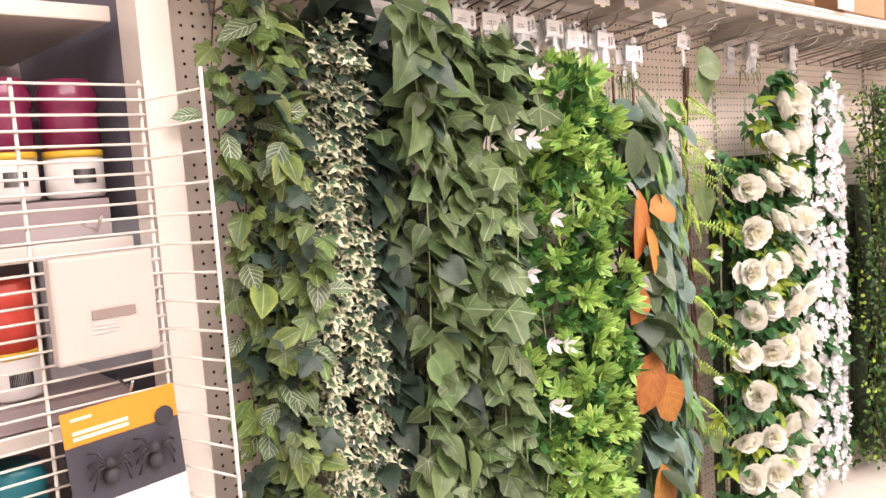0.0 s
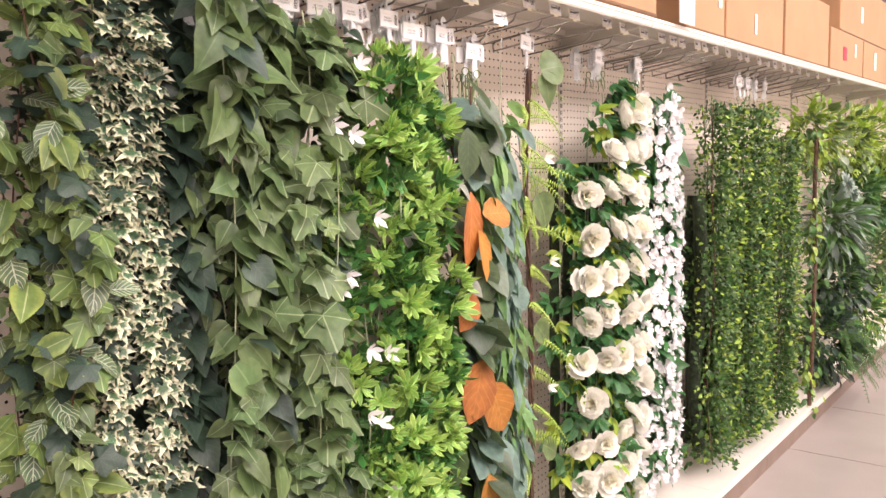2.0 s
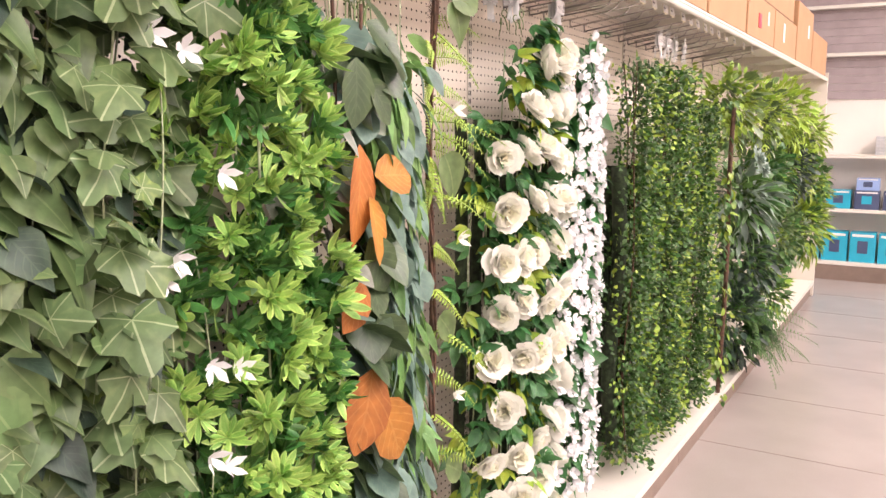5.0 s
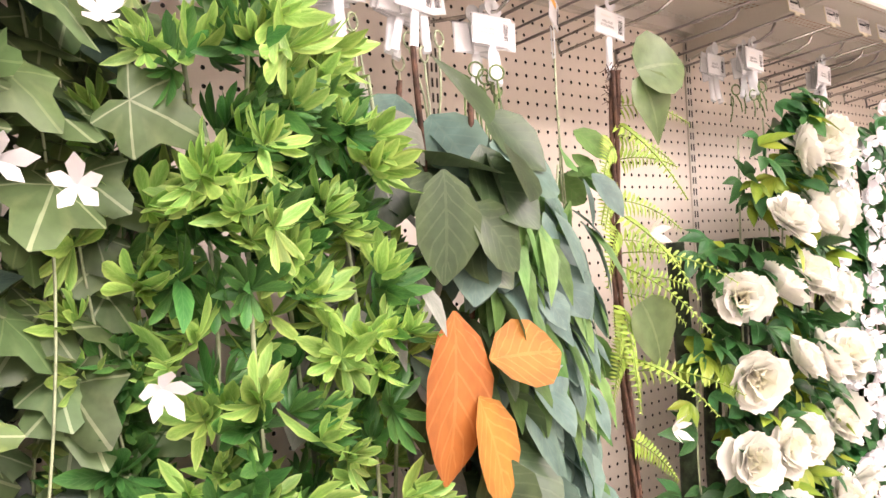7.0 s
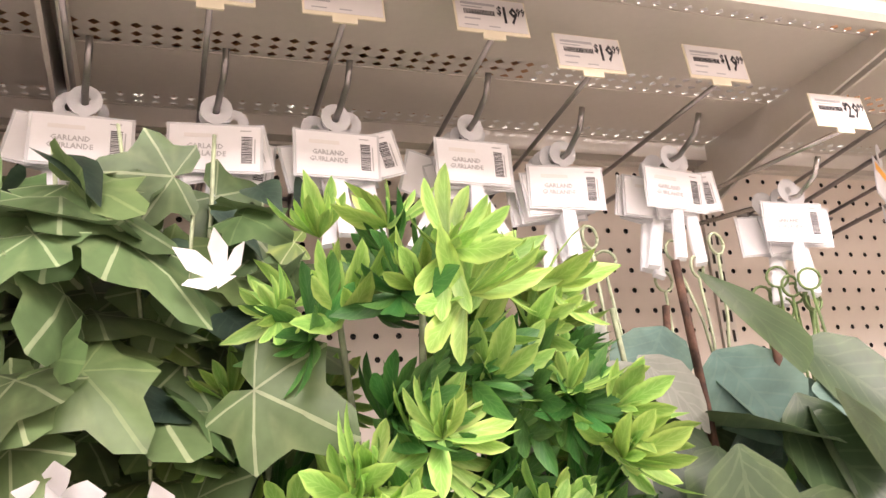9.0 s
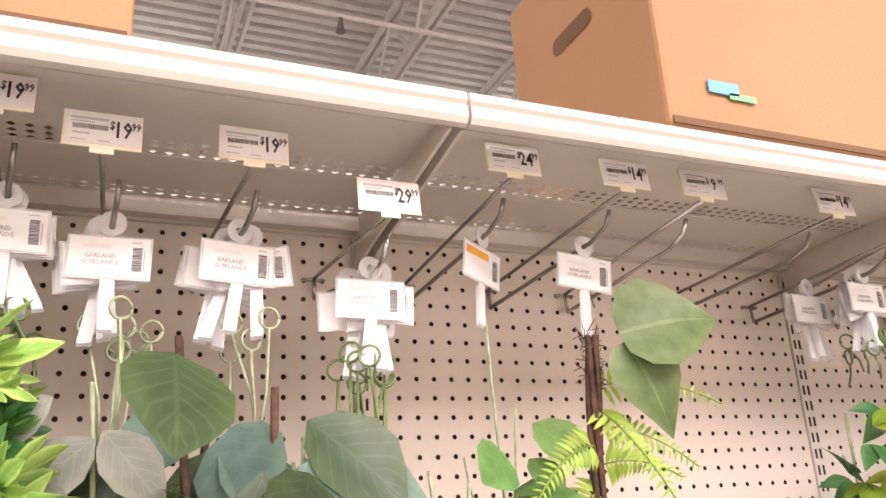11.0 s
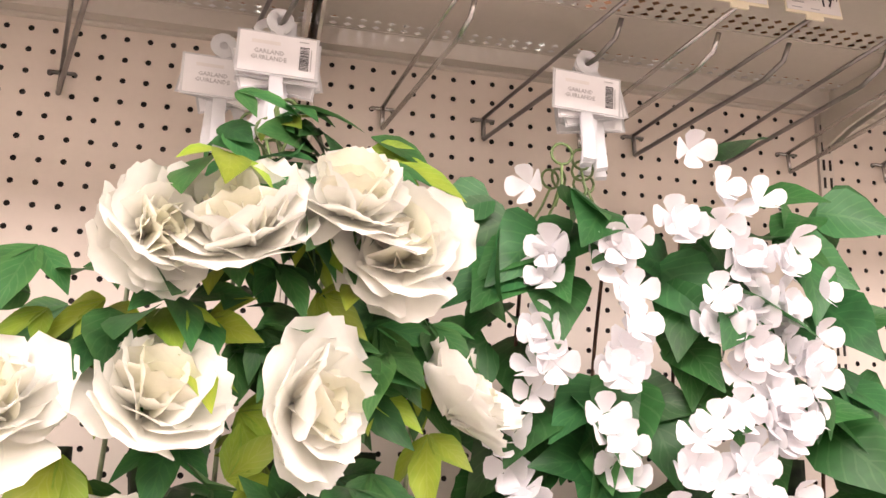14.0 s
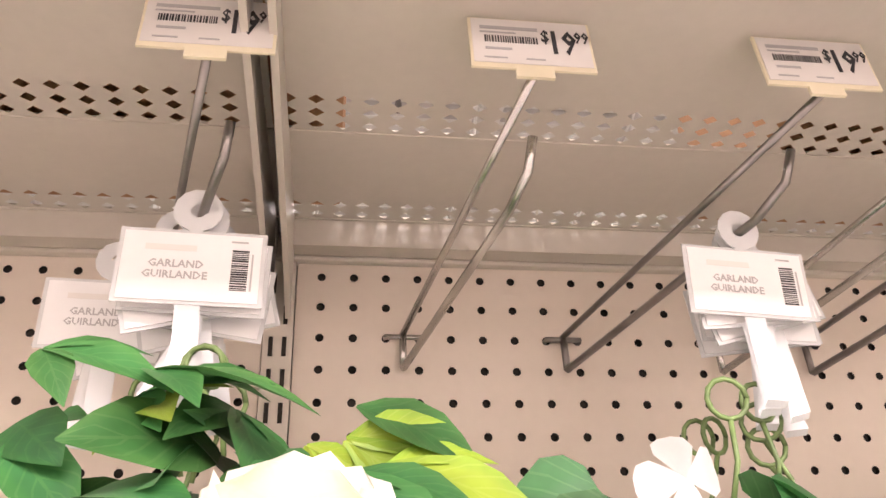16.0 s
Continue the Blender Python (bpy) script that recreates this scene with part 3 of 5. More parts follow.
def top_shelf(x0, x1):
    e = thing("top_shelf", None, "cream perforated steel shelf above the pegboard", "shelf", "top shelves")
    s = Soup()
    # deck in strips, leaving rows of diamond perforations as open slots
    bands = [(-0.315, -0.302), (-0.19, -0.15), (-0.06, -0.032)]
    yy = 0.0
    for b0, b1 in reversed(bands):
        s.box(x0, b1, SH_Z0, x1, yy, SH_Z0 + 0.004, M_SHELF)
        rows = max(1, round((b1 - b0) / 0.0125))
        n = int((x1 - x0 - 0.06) / 0.0155)
        hy = (b1 - b0) / rows
        for r in range(rows):
            ya, yb = b0 + r * hy, b0 + (r + 1) * hy
            ym, zz = (ya + yb) / 2, SH_Z0 + 0.001
            px = (x1 - x0) / n
            for k in range(n):
                xa = x0 + k * px
                xm, xb2, d, dy = xa + px / 2, xa + px, px * 0.3, hy * 0.34
                vs = [(xa, ya, zz), (xm, ya, zz), (xb2, ya, zz), (xb2, ym, zz), (xb2, yb, zz), (xm, yb, zz), (xa, yb, zz), (xa, ym, zz), (xm, ym - dy, zz), (xm + d, ym, zz), (xm, ym + dy, zz), (xm - d, ym, zz)]
                s.add(vs, [(0, 1, 8), (1, 2, 8), (2, 3, 9), (3, 4, 9), (4, 5, 10), (5, 6, 10), (6, 7, 11), (7, 0, 11), (0, 8, 11), (2, 9, 8), (4, 10, 9), (6, 11, 10)], M_SHELF)
        yy = b0
    s.box(x0, SH_Y, SH_Z0, x1, yy, SH_Z0 + 0.004, M_SHELF)
    part("deck", s, e)
    lip = Soup()
    prof = [(SH_Y, SH_Z0 - 0.026), (SH_Y - 0.01, SH_Z0 - 0.026), (SH_Y - 0.014, SH_Z0 - 0.02), (SH_Y - 0.014, SH_Z0 - 0.008), (SH_Y - 0.01, SH_Z0 - 0.006), (SH_Y - 0.014, SH_Z0 - 0.002), (SH_Y - 0.012, SH_Z0 + 0.008), (SH_Y, SH_Z0 + 0.01)]
    n = len(prof)
    lip.add([(x, a, b) for x in (x0 + 0.001, x1 - 0.001) for a, b in prof], [(k, (k + 1) % n, n + (k + 1) % n, n + k) for k in range(n)] + [tuple(reversed(range(n))), tuple(range(n, 2 * n))], M_SHELF)
    part("front_lip", lip, e, "rounded cream price rail")
    back = Soup()
    back.box(x0 + 0.003, -0.03, SH_Z0 - 0.022, x1 - 0.003, -0.012, SH_Z0, M_SHELF)
    part("rear_flange", back, e)
    for xb in (x0 + 0.004, x1 - 0.008):
        b = Soup()
        b.add([(xb, -0.01, SH_Z0 - 0.075), (xb, -0.06, SH_Z0 - 0.06), (xb, SH_Y + 0.02, SH_Z0 - 0.018), (xb, SH_Y + 0.02, SH_Z0), (xb, -0.01, SH_Z0),
               (xb + 0.004, -0.01, SH_Z0 - 0.075), (xb + 0.004, -0.06, SH_Z0 - 0.06), (xb + 0.004, SH_Y + 0.02, SH_Z0 - 0.018), (xb + 0.004, SH_Y + 0.02, SH_Z0), (xb + 0.004, -0.01, SH_Z0)],
              [(0, 1, 2, 3, 4), (9, 8, 7, 6, 5), (0, 5, 6, 1), (1, 6, 7, 2), (2, 7, 8, 3), (3, 8, 9, 4)], M_SHELF)
        part("bracket", b, e, "tapered steel shelf bracket")


def base_shelf(x0, x1):
    e = thing("base_shelf", None, "cream steel base shelf with a brown kick plate", "shelf", "base shelves")
    part("deck", (lambda s: (s.box(x0, -0.36, 0.135, x1, -0.002, 0.15, M_WHITE), s)[1])(Soup()), e)
    part("front_rail", (lambda s: (s.box(x0, -0.372, 0.115, x1, -0.3605, 0.152, M_WHITE), s)[1])(Soup()), e)
    part("kick_plate", (lambda s: (s.box(x0, -0.345, 0.0, x1, -0.33, 0.1345, M_KICK), s)[1])(Soup()), e, "dark brown kick plate")


for i in range(len(UPR) - 1):
    top_shelf(UPR[i] + 0.001, UPR[i + 1] - 0.001)
    base_shelf(UPR[i] + 0.001, UPR[i + 1] - 0.001)
structure(boxed("wall_end_panel", END_X + 0.002, -0.37, 0, END_X + 0.03, 0.06, 2.14, M_STEEL, 0.004), "cream end panel of the shelving run")


# ------------------------------------------------------------------ foliage: one function for each kind of garland
def garland(name, label, category="garland"):
    return thing(name, None, label, category, "hanging garlands")


def stems(e, s_list, r, m, label=""):
    for pts in s_list:
        s = Soup()
        s.tube(pts, r, m, 5)
        part("stem", s, e, label, True)


def leafy(name, label, x0, x1, y, z0, z1, recipe, strands, stem_m=M_STEM_G, seed=1, sway=0.02, stem_r=0.0018, ydepth=0.06, loops=True):
    """A bunch of leafy vines. recipe: rows of (shape, size, material, leaves a metre, out spread, droop)."""
    r = random.Random(seed)
    e = garland(name, label)
    lines = []
    for i in range(strands):
        x = x0 + (x1 - x0) * (i + 0.5) / strands + r.uniform(-0.01, 0.01)
        lines.append(strand(r, x, y + r.uniform(-ydepth, ydepth), z0 + r.uniform(-0.05, 0.02), z1 + r.uniform(0, 0.08), sway))
    stems(e, lines, stem_r, stem_m)
    for k, (shape, size, m, dens, spread, droop) in enumerate(recipe):
        s = Soup()
        for pts in lines:
            for _ in range(int(dens * (z0 - z1))):
                p = along(pts, r.random()) + Vector((r.gauss(0, 0.012), r.gauss(0, 0.015) - 0.01, 0))
                hang_leaf(s, r, p, shape, size, m, r.uniform(-1.3, 1.3), droop, spread)
        part("leaves", s, e, "", True, "stuff")
    return e


def star_flower(s, r, p, d, size, m, petals=5, shape=STARP, open_=0.35):
    base = aim(p, d)
    for k in range(petals):
        a = k * 6.2832 / petals + r.uniform(-0.12, 0.12)
        s.leaf(shape, base @ Matrix.Rotation(a, 4, "Y") @ Matrix.Rotation(1.2 - open_, 4, "X"), size * r.uniform(0.9, 1.1), m)


def peony(s, r, p, d, size):
    """A full bloom: bowls of broad petals one inside the other."""
    base = aim(p, d, r.uniform(0, 6))
    for ring, (n, tilt, sc) in enumerate(((6, 1.5, 1.0), (6, 1.2, 1.0), (5, 0.85, 0.92), (4, 0.5, 0.8), (3, 0.22, 0.65))):
        for k in range(n):
            a = k * 6.2832 / n + ring * 0.55 + r.uniform(-0.22, 0.22)
            s.leaf(PETAL, base @ Matrix.Rotation(a, 4, "Y") @ Matrix.Rotation(tilt * r.uniform(0.8, 1.08), 4, "X") @ Matrix.Rotation(r.gauss(0, 0.15), 4, "Y"), size * sc * r.uniform(0.75, 1.15), PET_C if ring > 2 else PET_W)


# mixed vine beside the wire rack
leafy("mixed_vine_garland", "mixed green ivy and fittonia vine hanging on pegboard", -2.13, -1.99, -0.15, 2.0, 0.35,
      [(IVYV, 0.05, LF_MIX, 36, 1.4, 0.5), (HEART, 0.042, LF_IVY, 30, 1.4, 0.6), (IVYV, 0.055, LF_IVYD, 16, 1, 0.5), (OVAL, 0.075, LF_FIT, 9, 1, 0.5), (OVAL, 0.08, LF_MIX, 6, 1, 0.6)], 5, M_STEM_B, 11, 0.03)
leafy("small_ivy_garland", "small-leaved dark green ivy garland on pegboard", -2.06, -1.96, -0.09, 1.98, 0.3,
      [(IVY, 0.03, LF_IVYD, 110, 1, 0.5), (IVY, 0.03, LF_VAR, 70, 1, 0.5), (IVY, 0.045, LF_IVYD, 20, 1, 0.5)], 4, M_STEM_G, 12, 0.02)
leafy("variegated_ivy_garland", "white-edged variegated ivy garland hanging on pegboard", -1.97, -1.83, -0.18, 1.95, 0.3,
      [(IVY, 0.036, LF_VAR, 190, 1, 0.5), (IVY, 0.034, LF_IVYD, 40, 1, 0.5)], 5, M_STEM_G, 13, 0.02)
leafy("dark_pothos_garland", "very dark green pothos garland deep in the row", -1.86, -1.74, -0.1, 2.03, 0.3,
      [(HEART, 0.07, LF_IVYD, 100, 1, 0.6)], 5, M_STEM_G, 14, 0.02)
leafy("pothos_garland", "green heart-leaved pothos garland with a few large leaves", -1.79, -1.58, -0.2, 1.99, 0.3,
      [(HEART, 0.07, LF_POTH, 34, 1.4, 0.7), (HEART, 0.055, LF_IVY, 34, 1.4, 0.6), (IVYV, 0.06, LF_IVY, 12, 1.2, 0.7), (HEART, 0.08, LF_IVYD, 8, 1.2, 0.7), (HEART, 0.1, LF_POTH, 4, 1, 0.8)], 5, M_STEM_P, 15, 0.03)
ivy = leafy("ivy_garland", "grey-green english ivy garland with pale veins", -1.62, -1.4, -0.22, 1.97, 0.3,
      [(IVYV, 0.084, LF_IVY, 34, 1.4, 0.6), (IVYV, 0.062, LF_POTH, 24, 1.4, 0.6), (IVYV, 0.042, LF_MIX, 14, 1.4, 0.4), (HEART, 0.05, LF_IVYD, 12, 1.2, 0.6)], 6, M_STEM_P, 16, 0.03)
r = random.Random(31)
jas = garland("jasmine_garland", "thin vine with white star jasmine flowers")
jl = [strand(r, -1.5, -0.27, 1.96, 0.5, 0.03), strand(r, -1.42, -0.27, 1.9, 0.5, 0.03)]
stems(jas, jl, 0.0015, M_STEM_P)
for px, pz in ((-1.52, 1.70), (-1.46, 1.68), (-1.5, 1.38), (-1.51, 1.35), (-1.43, 1.2), (-1.38, 1.18), (-1.44, 1.05), (-1.4, 1.02), (-1.43, 1.83), (-1.4, 1.5), (-1.37, 0.85), (-1.45, 0.8)):
    s = Soup()
    star_flower(s, r, Vector((px, -0.31 - r.uniform(0, 0.02), pz)), (r.uniform(-0.5, 0.2), -1, r.uniform(-0.3, 0.4)), 0.036, PET_H)
    part("flower", s, jas, "white five-petalled flower", True)

# lime green ficus bushes
r = random.Random(41)
lime = garland("lime_leaf_garland", "bright lime green leafy garland with toothed leaves")
ll = [strand(r, x, y, 1.84 + dz, 0.3, 0.015) for x, y, dz in ((-1.4, -0.24, -0.08), (-1.34, -0.28, 0.0), (-1.29, -0.31, 0.0), (-1.23, -0.27, -0.02), (-1.17, -0.3, -0.06), (-1.13, -0.22, -0.12))]
stems(lime, ll, 0.0025, M_STEM_P)
# bright whorls reach further from the stems than the darker ones
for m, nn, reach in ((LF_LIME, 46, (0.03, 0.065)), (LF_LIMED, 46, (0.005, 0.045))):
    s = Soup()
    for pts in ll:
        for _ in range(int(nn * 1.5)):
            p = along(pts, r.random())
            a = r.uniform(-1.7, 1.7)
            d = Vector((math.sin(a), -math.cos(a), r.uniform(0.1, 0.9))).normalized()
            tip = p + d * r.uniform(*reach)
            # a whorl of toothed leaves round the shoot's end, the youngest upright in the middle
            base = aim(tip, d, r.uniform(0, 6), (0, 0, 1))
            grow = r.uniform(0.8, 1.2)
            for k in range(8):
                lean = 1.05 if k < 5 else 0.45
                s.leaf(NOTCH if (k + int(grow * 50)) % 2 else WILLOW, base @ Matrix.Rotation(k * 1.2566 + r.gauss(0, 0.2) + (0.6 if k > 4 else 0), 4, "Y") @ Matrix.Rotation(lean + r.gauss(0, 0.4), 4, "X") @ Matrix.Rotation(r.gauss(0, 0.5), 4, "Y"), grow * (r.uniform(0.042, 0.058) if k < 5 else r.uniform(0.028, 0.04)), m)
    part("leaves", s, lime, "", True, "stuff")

# silver lamb's ear, magnolia, eucalyptus
leafy("silver_leaf_garland", "felted silver grey leaf garland", -1.18, -1.11, -0.25, 1.8, 0.35,
      [(OVAL, 0.075, LF_SIL, 26, 0.8, 0.9), (LANCE, 0.07, LF_SIL, 20, 0.8, 0.9)], 3, M_STEM_P, 51, 0.015, 0.0025)
mag = leafy("magnolia_garland", "magnolia garland with glossy green and rust-brown leaves", -1.06, -0.95, -0.22, 1.86, 0.25,
      [(BROAD, 0.125, LF_MAG, 22, 0.9, 0.8), (BROAD, 0.12, LF_EUC, 8, 0.8, 0.8)], 3, M_STEM_B, 52, 0.015, 0.004, 0.04)
r = random.Random(53)
s = Soup()
for px, pz, dx, dz, sz in ((-1.03, 1.56, -0.1, -1, 0.19), (-0.98, 1.5, 1, 0.02, 0.12), (-1.0, 1.46, 0.3, -1, 0.14), (-0.99, 1.12, -0.4, -0.9, 0.17), (-0.96, 1.05, 0.4, -1, 0.16), (-0.97, 0.8, -0.1, -1, 0.18), (-1.02, 1.3, -0.6, -0.8, 0.11), (-0.98, 0.6, 0.2, -1, 0.17)):
    s.leaf(BROAD, aim((px - 0.045, -0.35, pz - 0.02), (dx, -0.15, dz), r.gauss(0, 0.2), (0, -1, 0.2)), sz, LF_MAGO)
for px, pz, dx, dz, sz in ((-1.07, 1.70, -0.05, -1, 0.13), (-1.03, 1.66, 0.75, -0.75, 0.11), (-1.03, 1.36, 0.5, -1, 0.13), (-1.0, 1.2, 0.6, -1, 0.13)):
    g = Soup()
    g.leaf(BROAD, aim((px, -0.34, pz), (dx, -0.12, dz), r.gauss(0, 0.15), (0, -1, 0.25)), sz, LF_MAG)
    part("large_leaf", g, mag, "large glossy green magnolia leaf", True)
part("brown_leaves", s, mag, "rust-brown velvet magnolia leaves", True)
leafy("eucalyptus_garland", "blue-green willow eucalyptus garland in a thick bundle", -0.95, -0.74, -0.22, 1.76, 0.25,
      [(WILLOW, 0.1, LF_EUC, 46, 0.8, 1.4), (LANCE, 0.11, LF_EUCG, 60, 0.8, 1.4), (BROAD, 0.085, LF_EUC, 14, 0.8, 1.0)], 7, M_STEM_P, 54, 0.02, 0.002)
leafy("round_leaf_spray", "olive green round-leaved spray on a thin stem", -0.7, -0.62, -0.18, 1.8, 0.9,
      [(BROAD, 0.07, LF_EUCG, 16, 1, 0.6)], 2, M_STEM_P, 55, 0.015, 0.0015)


def fern_frond(s, r, p, d, length, m, width=0.03, n=16):
    d = Vector(d).normalized()
    q = Vector(p)
    pts = [q.copy()]
    for i in range(n):
        d = (d + Vector((0, 0, -0.05))).normalized()
        q = q + d * length / n
        pts.append(q.copy())
        w = width * (1 - i / n * 0.8)
        side = d.cross(Vector((0, -1, 0.3))).normalized()
        for sg in (-1, 1):
            s.leaf(LANCE, aim(q, side * sg + d * 0.5, 0, (0, -1, 0.4)), w * 1.3, m)
    s.tube(pts, 0.0012, m, 4)


VX = -0.07
r = random.Random(61)
vine = garland("fern_vine_garland", "brown twig vine with yellow-green ferns and large leaves")
tw = strand(r, -0.5 + VX, -0.2, 1.89, 0.25, 0.012, 40)
s = Soup()
for k in range(4):
    ph = k * 1.6
    s.tube([p + Vector((0.006 * math.cos(ph + i * 0.5), 0.006 * math.sin(ph + i * 0.5), 0)) for i, p in enumerate(tw)], 0.004, M_STEM_B, 5)
part("twig", s, vine, "twisted brown twig stem", True)
s = Soup()
for i in range(70):
    a = r.uniform(-2.2, 2.2)
    c = Vector((-0.5 + VX, -0.2, 1.9)) + Vector((0.009 * math.cos(i), 0.009 * math.sin(i), -r.uniform(0.0, 0.075)))
    s.tube([c, c + Vector((math.sin(a) * 0.012, -math.cos(a) * 0.012, r.uniform(-0.01, 0.02)))], 0.0006, M_STEM_B, 4)
part("moss_knot", s, vine, "dark frayed twig knot", False, "stuff")
for i in range(30):
    s = Soup()
    z = 1.83 - (i * 0.022 if i < 20 else 0.44 + (i - 20) * 0.11)
    a = r.uniform(-1.5, 1.5)
    fern_frond(s, r, (-0.5 + VX, -0.2, z), (math.sin(a), -0.35 - 0.4 * math.cos(a), r.uniform(-0.5, 0.3)), r.uniform(0.1, 0.2), LF_FERN, 0.022)
    part("fern_frond", s, vine, "yellow-green fern frond", True)
for px, pz, dx, dz, sz in ((-0.47, 1.89, 1, 0.25, 0.14), (-0.47, 1.87, 0.45, -1, 0.11), (-0.5, 1.5, 0.4, -1, 0.12), (-0.52, 1.1, 0.6, -0.7, 0.1), (-0.48, 0.7, 0.8, -0.5, 0.1)):
    s = Soup()
    s.leaf(HEART, aim((px + VX, -0.24, pz), (dx, -0.25, dz), 0.2, (-0.2, -1, 0.5)), sz, LF_POTH)
    part("large_leaf", s, vine, "large toothed green leaf", True)
for px, pz in ((-0.5, 1.62), (-0.47, 1.3), (-0.49, 0.9)):
    s = Soup()
    star_flower(s, r, Vector((px + VX, -0.26, pz)), (0, -1, 0), 0.035, PET_W)
    part("flower", s, vine, "small white flower", True)

# peony garlands, bunched
r = random.Random(71)
peo = garland("peony_garland", "thick bunch of white peony garlands with green leaves")
XA, XB = -0.4, 0.12


def bulge(x, xa, xb, y0, d):
    u = (x - xa) / (xb - xa) * 2 - 1
    return y0 - d * math.sqrt(max(0.02, 1 - u * u))


lines = [strand(r, XA + (XB - XA) * (i + 0.5) / 6, -0.2, (1.45, 1.58, 1.8, 1.84, 1.84, 1.8)[i], 0.28, 0.012) for i in range(6)]
stems(peo, lines, 0.0022, M_STEM_P)
# filler tubes added behind the blooms, coloured as the bunch's inner shade
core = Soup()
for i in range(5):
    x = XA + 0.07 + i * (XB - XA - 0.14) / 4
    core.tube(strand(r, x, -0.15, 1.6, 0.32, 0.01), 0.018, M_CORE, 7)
part("shade_filler", core, peo, "dark filler tubes painted as the shade between leaves", True)
for shape, size, m, n in ((TRI, 0.07, LF_PEO, 460), (OVAL, 0.058, LF_PEO, 240), (TRI, 0.07, LF_PEOL, 190)):
    s = Soup()
    for _ in range(n):
        x, row = r.uniform(XA, XB), r.randrange(12)
        z = 1.838 - 0.14 * row + r.gauss(0, 0.03)
        if row < 2:
            x = r.uniform(-0.12, 0.03) if row == 0 else r.uniform(-0.23, 0.09)
        f = r.uniform(0.6, 1.06)
        p = Vector((x, bulge(x, XA - 0.04, XB + 0.04, -0.1, 0.18 * f), z))
        hang_leaf(s, r, p, shape, size, m, (x - (XA + XB) / 2) * 4, 0.4, 1.2)
    part("leaves", s, peo, "", True, "stuff")
for row in range(11):
    z = 1.772 - 0.14 * row
    first = (-0.142, -0.07, -0.008, 0.05) if row == 0 else (-0.235, -0.133, -0.031, 0.085)
    for x in first if row < 2 else [XA + 0.045 + i * 0.098 + (row % 2) * 0.03 for i in range(5)]:
        if x > XB or r.random() < 0.04:
            continue
        s = Soup()
        a = (x - (XA + XB) / 2) * 3.6 + r.gauss(0, 0.3)
        peony(s, r, (x + r.gauss(0, 0.008), bulge(x, XA - 0.06, XB + 0.06, -0.1, 0.17) - 0.042 + r.gauss(0, 0.01), z + r.gauss(0, 0.012)), (math.sin(a) + r.gauss(0, 0.35), -math.cos(a), r.choice((-0.35, 0.1, 0.45, 0.9)) + r.uniform(-0.15, 0.15)), r.uniform(0.053, 0.065))
        part("flower", s, peo, "full white peony bloom", True)

# hydrangea garlands
r = random.Random(81)
hyd = garland("hydrangea_garland", "white hydrangea blossom garland with dark green leaves")
HA, HB = 0.15, 0.56
lines = [strand(r, HA + (HB - HA) * (i + 0.5) / 5, -0.18, 1.84, 0.3, 0.015) for i in range(5)]
stems(hyd, lines, 0.002, M_STEM_B)
# dark filler tubes: painted shade behind the blossoms
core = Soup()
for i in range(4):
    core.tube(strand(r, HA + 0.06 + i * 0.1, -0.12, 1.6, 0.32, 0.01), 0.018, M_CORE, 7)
part("shade_filler", core, hyd, "dark filler tubes painted as the shade between leaves", True)
s = Soup()
for _ in range(520):
    x, z = r.uniform(HA, HB), r.uniform(0.3, 1.89)
    p = Vector((x, bulge(x, HA - 0.04, HB + 0.04, -0.1, 0.14 * r.uniform(0.6, 1)), z))
    hang_leaf(s, r, p, HEART, 0.078, LF_HYD, (x - (HA + HB) / 2) * 4, 0.4, 1.2)
part("leaves", s, hyd, "", True, "stuff")
for i in range(150):
    s = Soup()
    col = i % 6
    x = HA + 0.04 + col * 0.068 + r.gauss(0, 0.015)
    if x > 0.46 and i < 40:
        x -= 0.12
    z = 1.8 - (i // 6) * 0.062 + r.uniform(-0.02, 0.02)
    a = (x - (HA + HB) / 2) * 4
    c = Vector((x, bulge(x, HA - 0.05, HB + 0.05, -0.11, 0.14) - 0.025, z))
    for k in range(4):
        star_flower(s, r, c + Vector((r.gauss(0, 0.014), r.gauss(0, 0.006), r.gauss(0, 0.022))), (math.sin(a) + r.gauss(0, 0.4), -1, r.gauss(0.1, 0.4)), 0.024, PET_H, 4, PETAL4, 0.1)
    part("blossom", s, hyd, "cluster of four-petalled white blossoms", True)

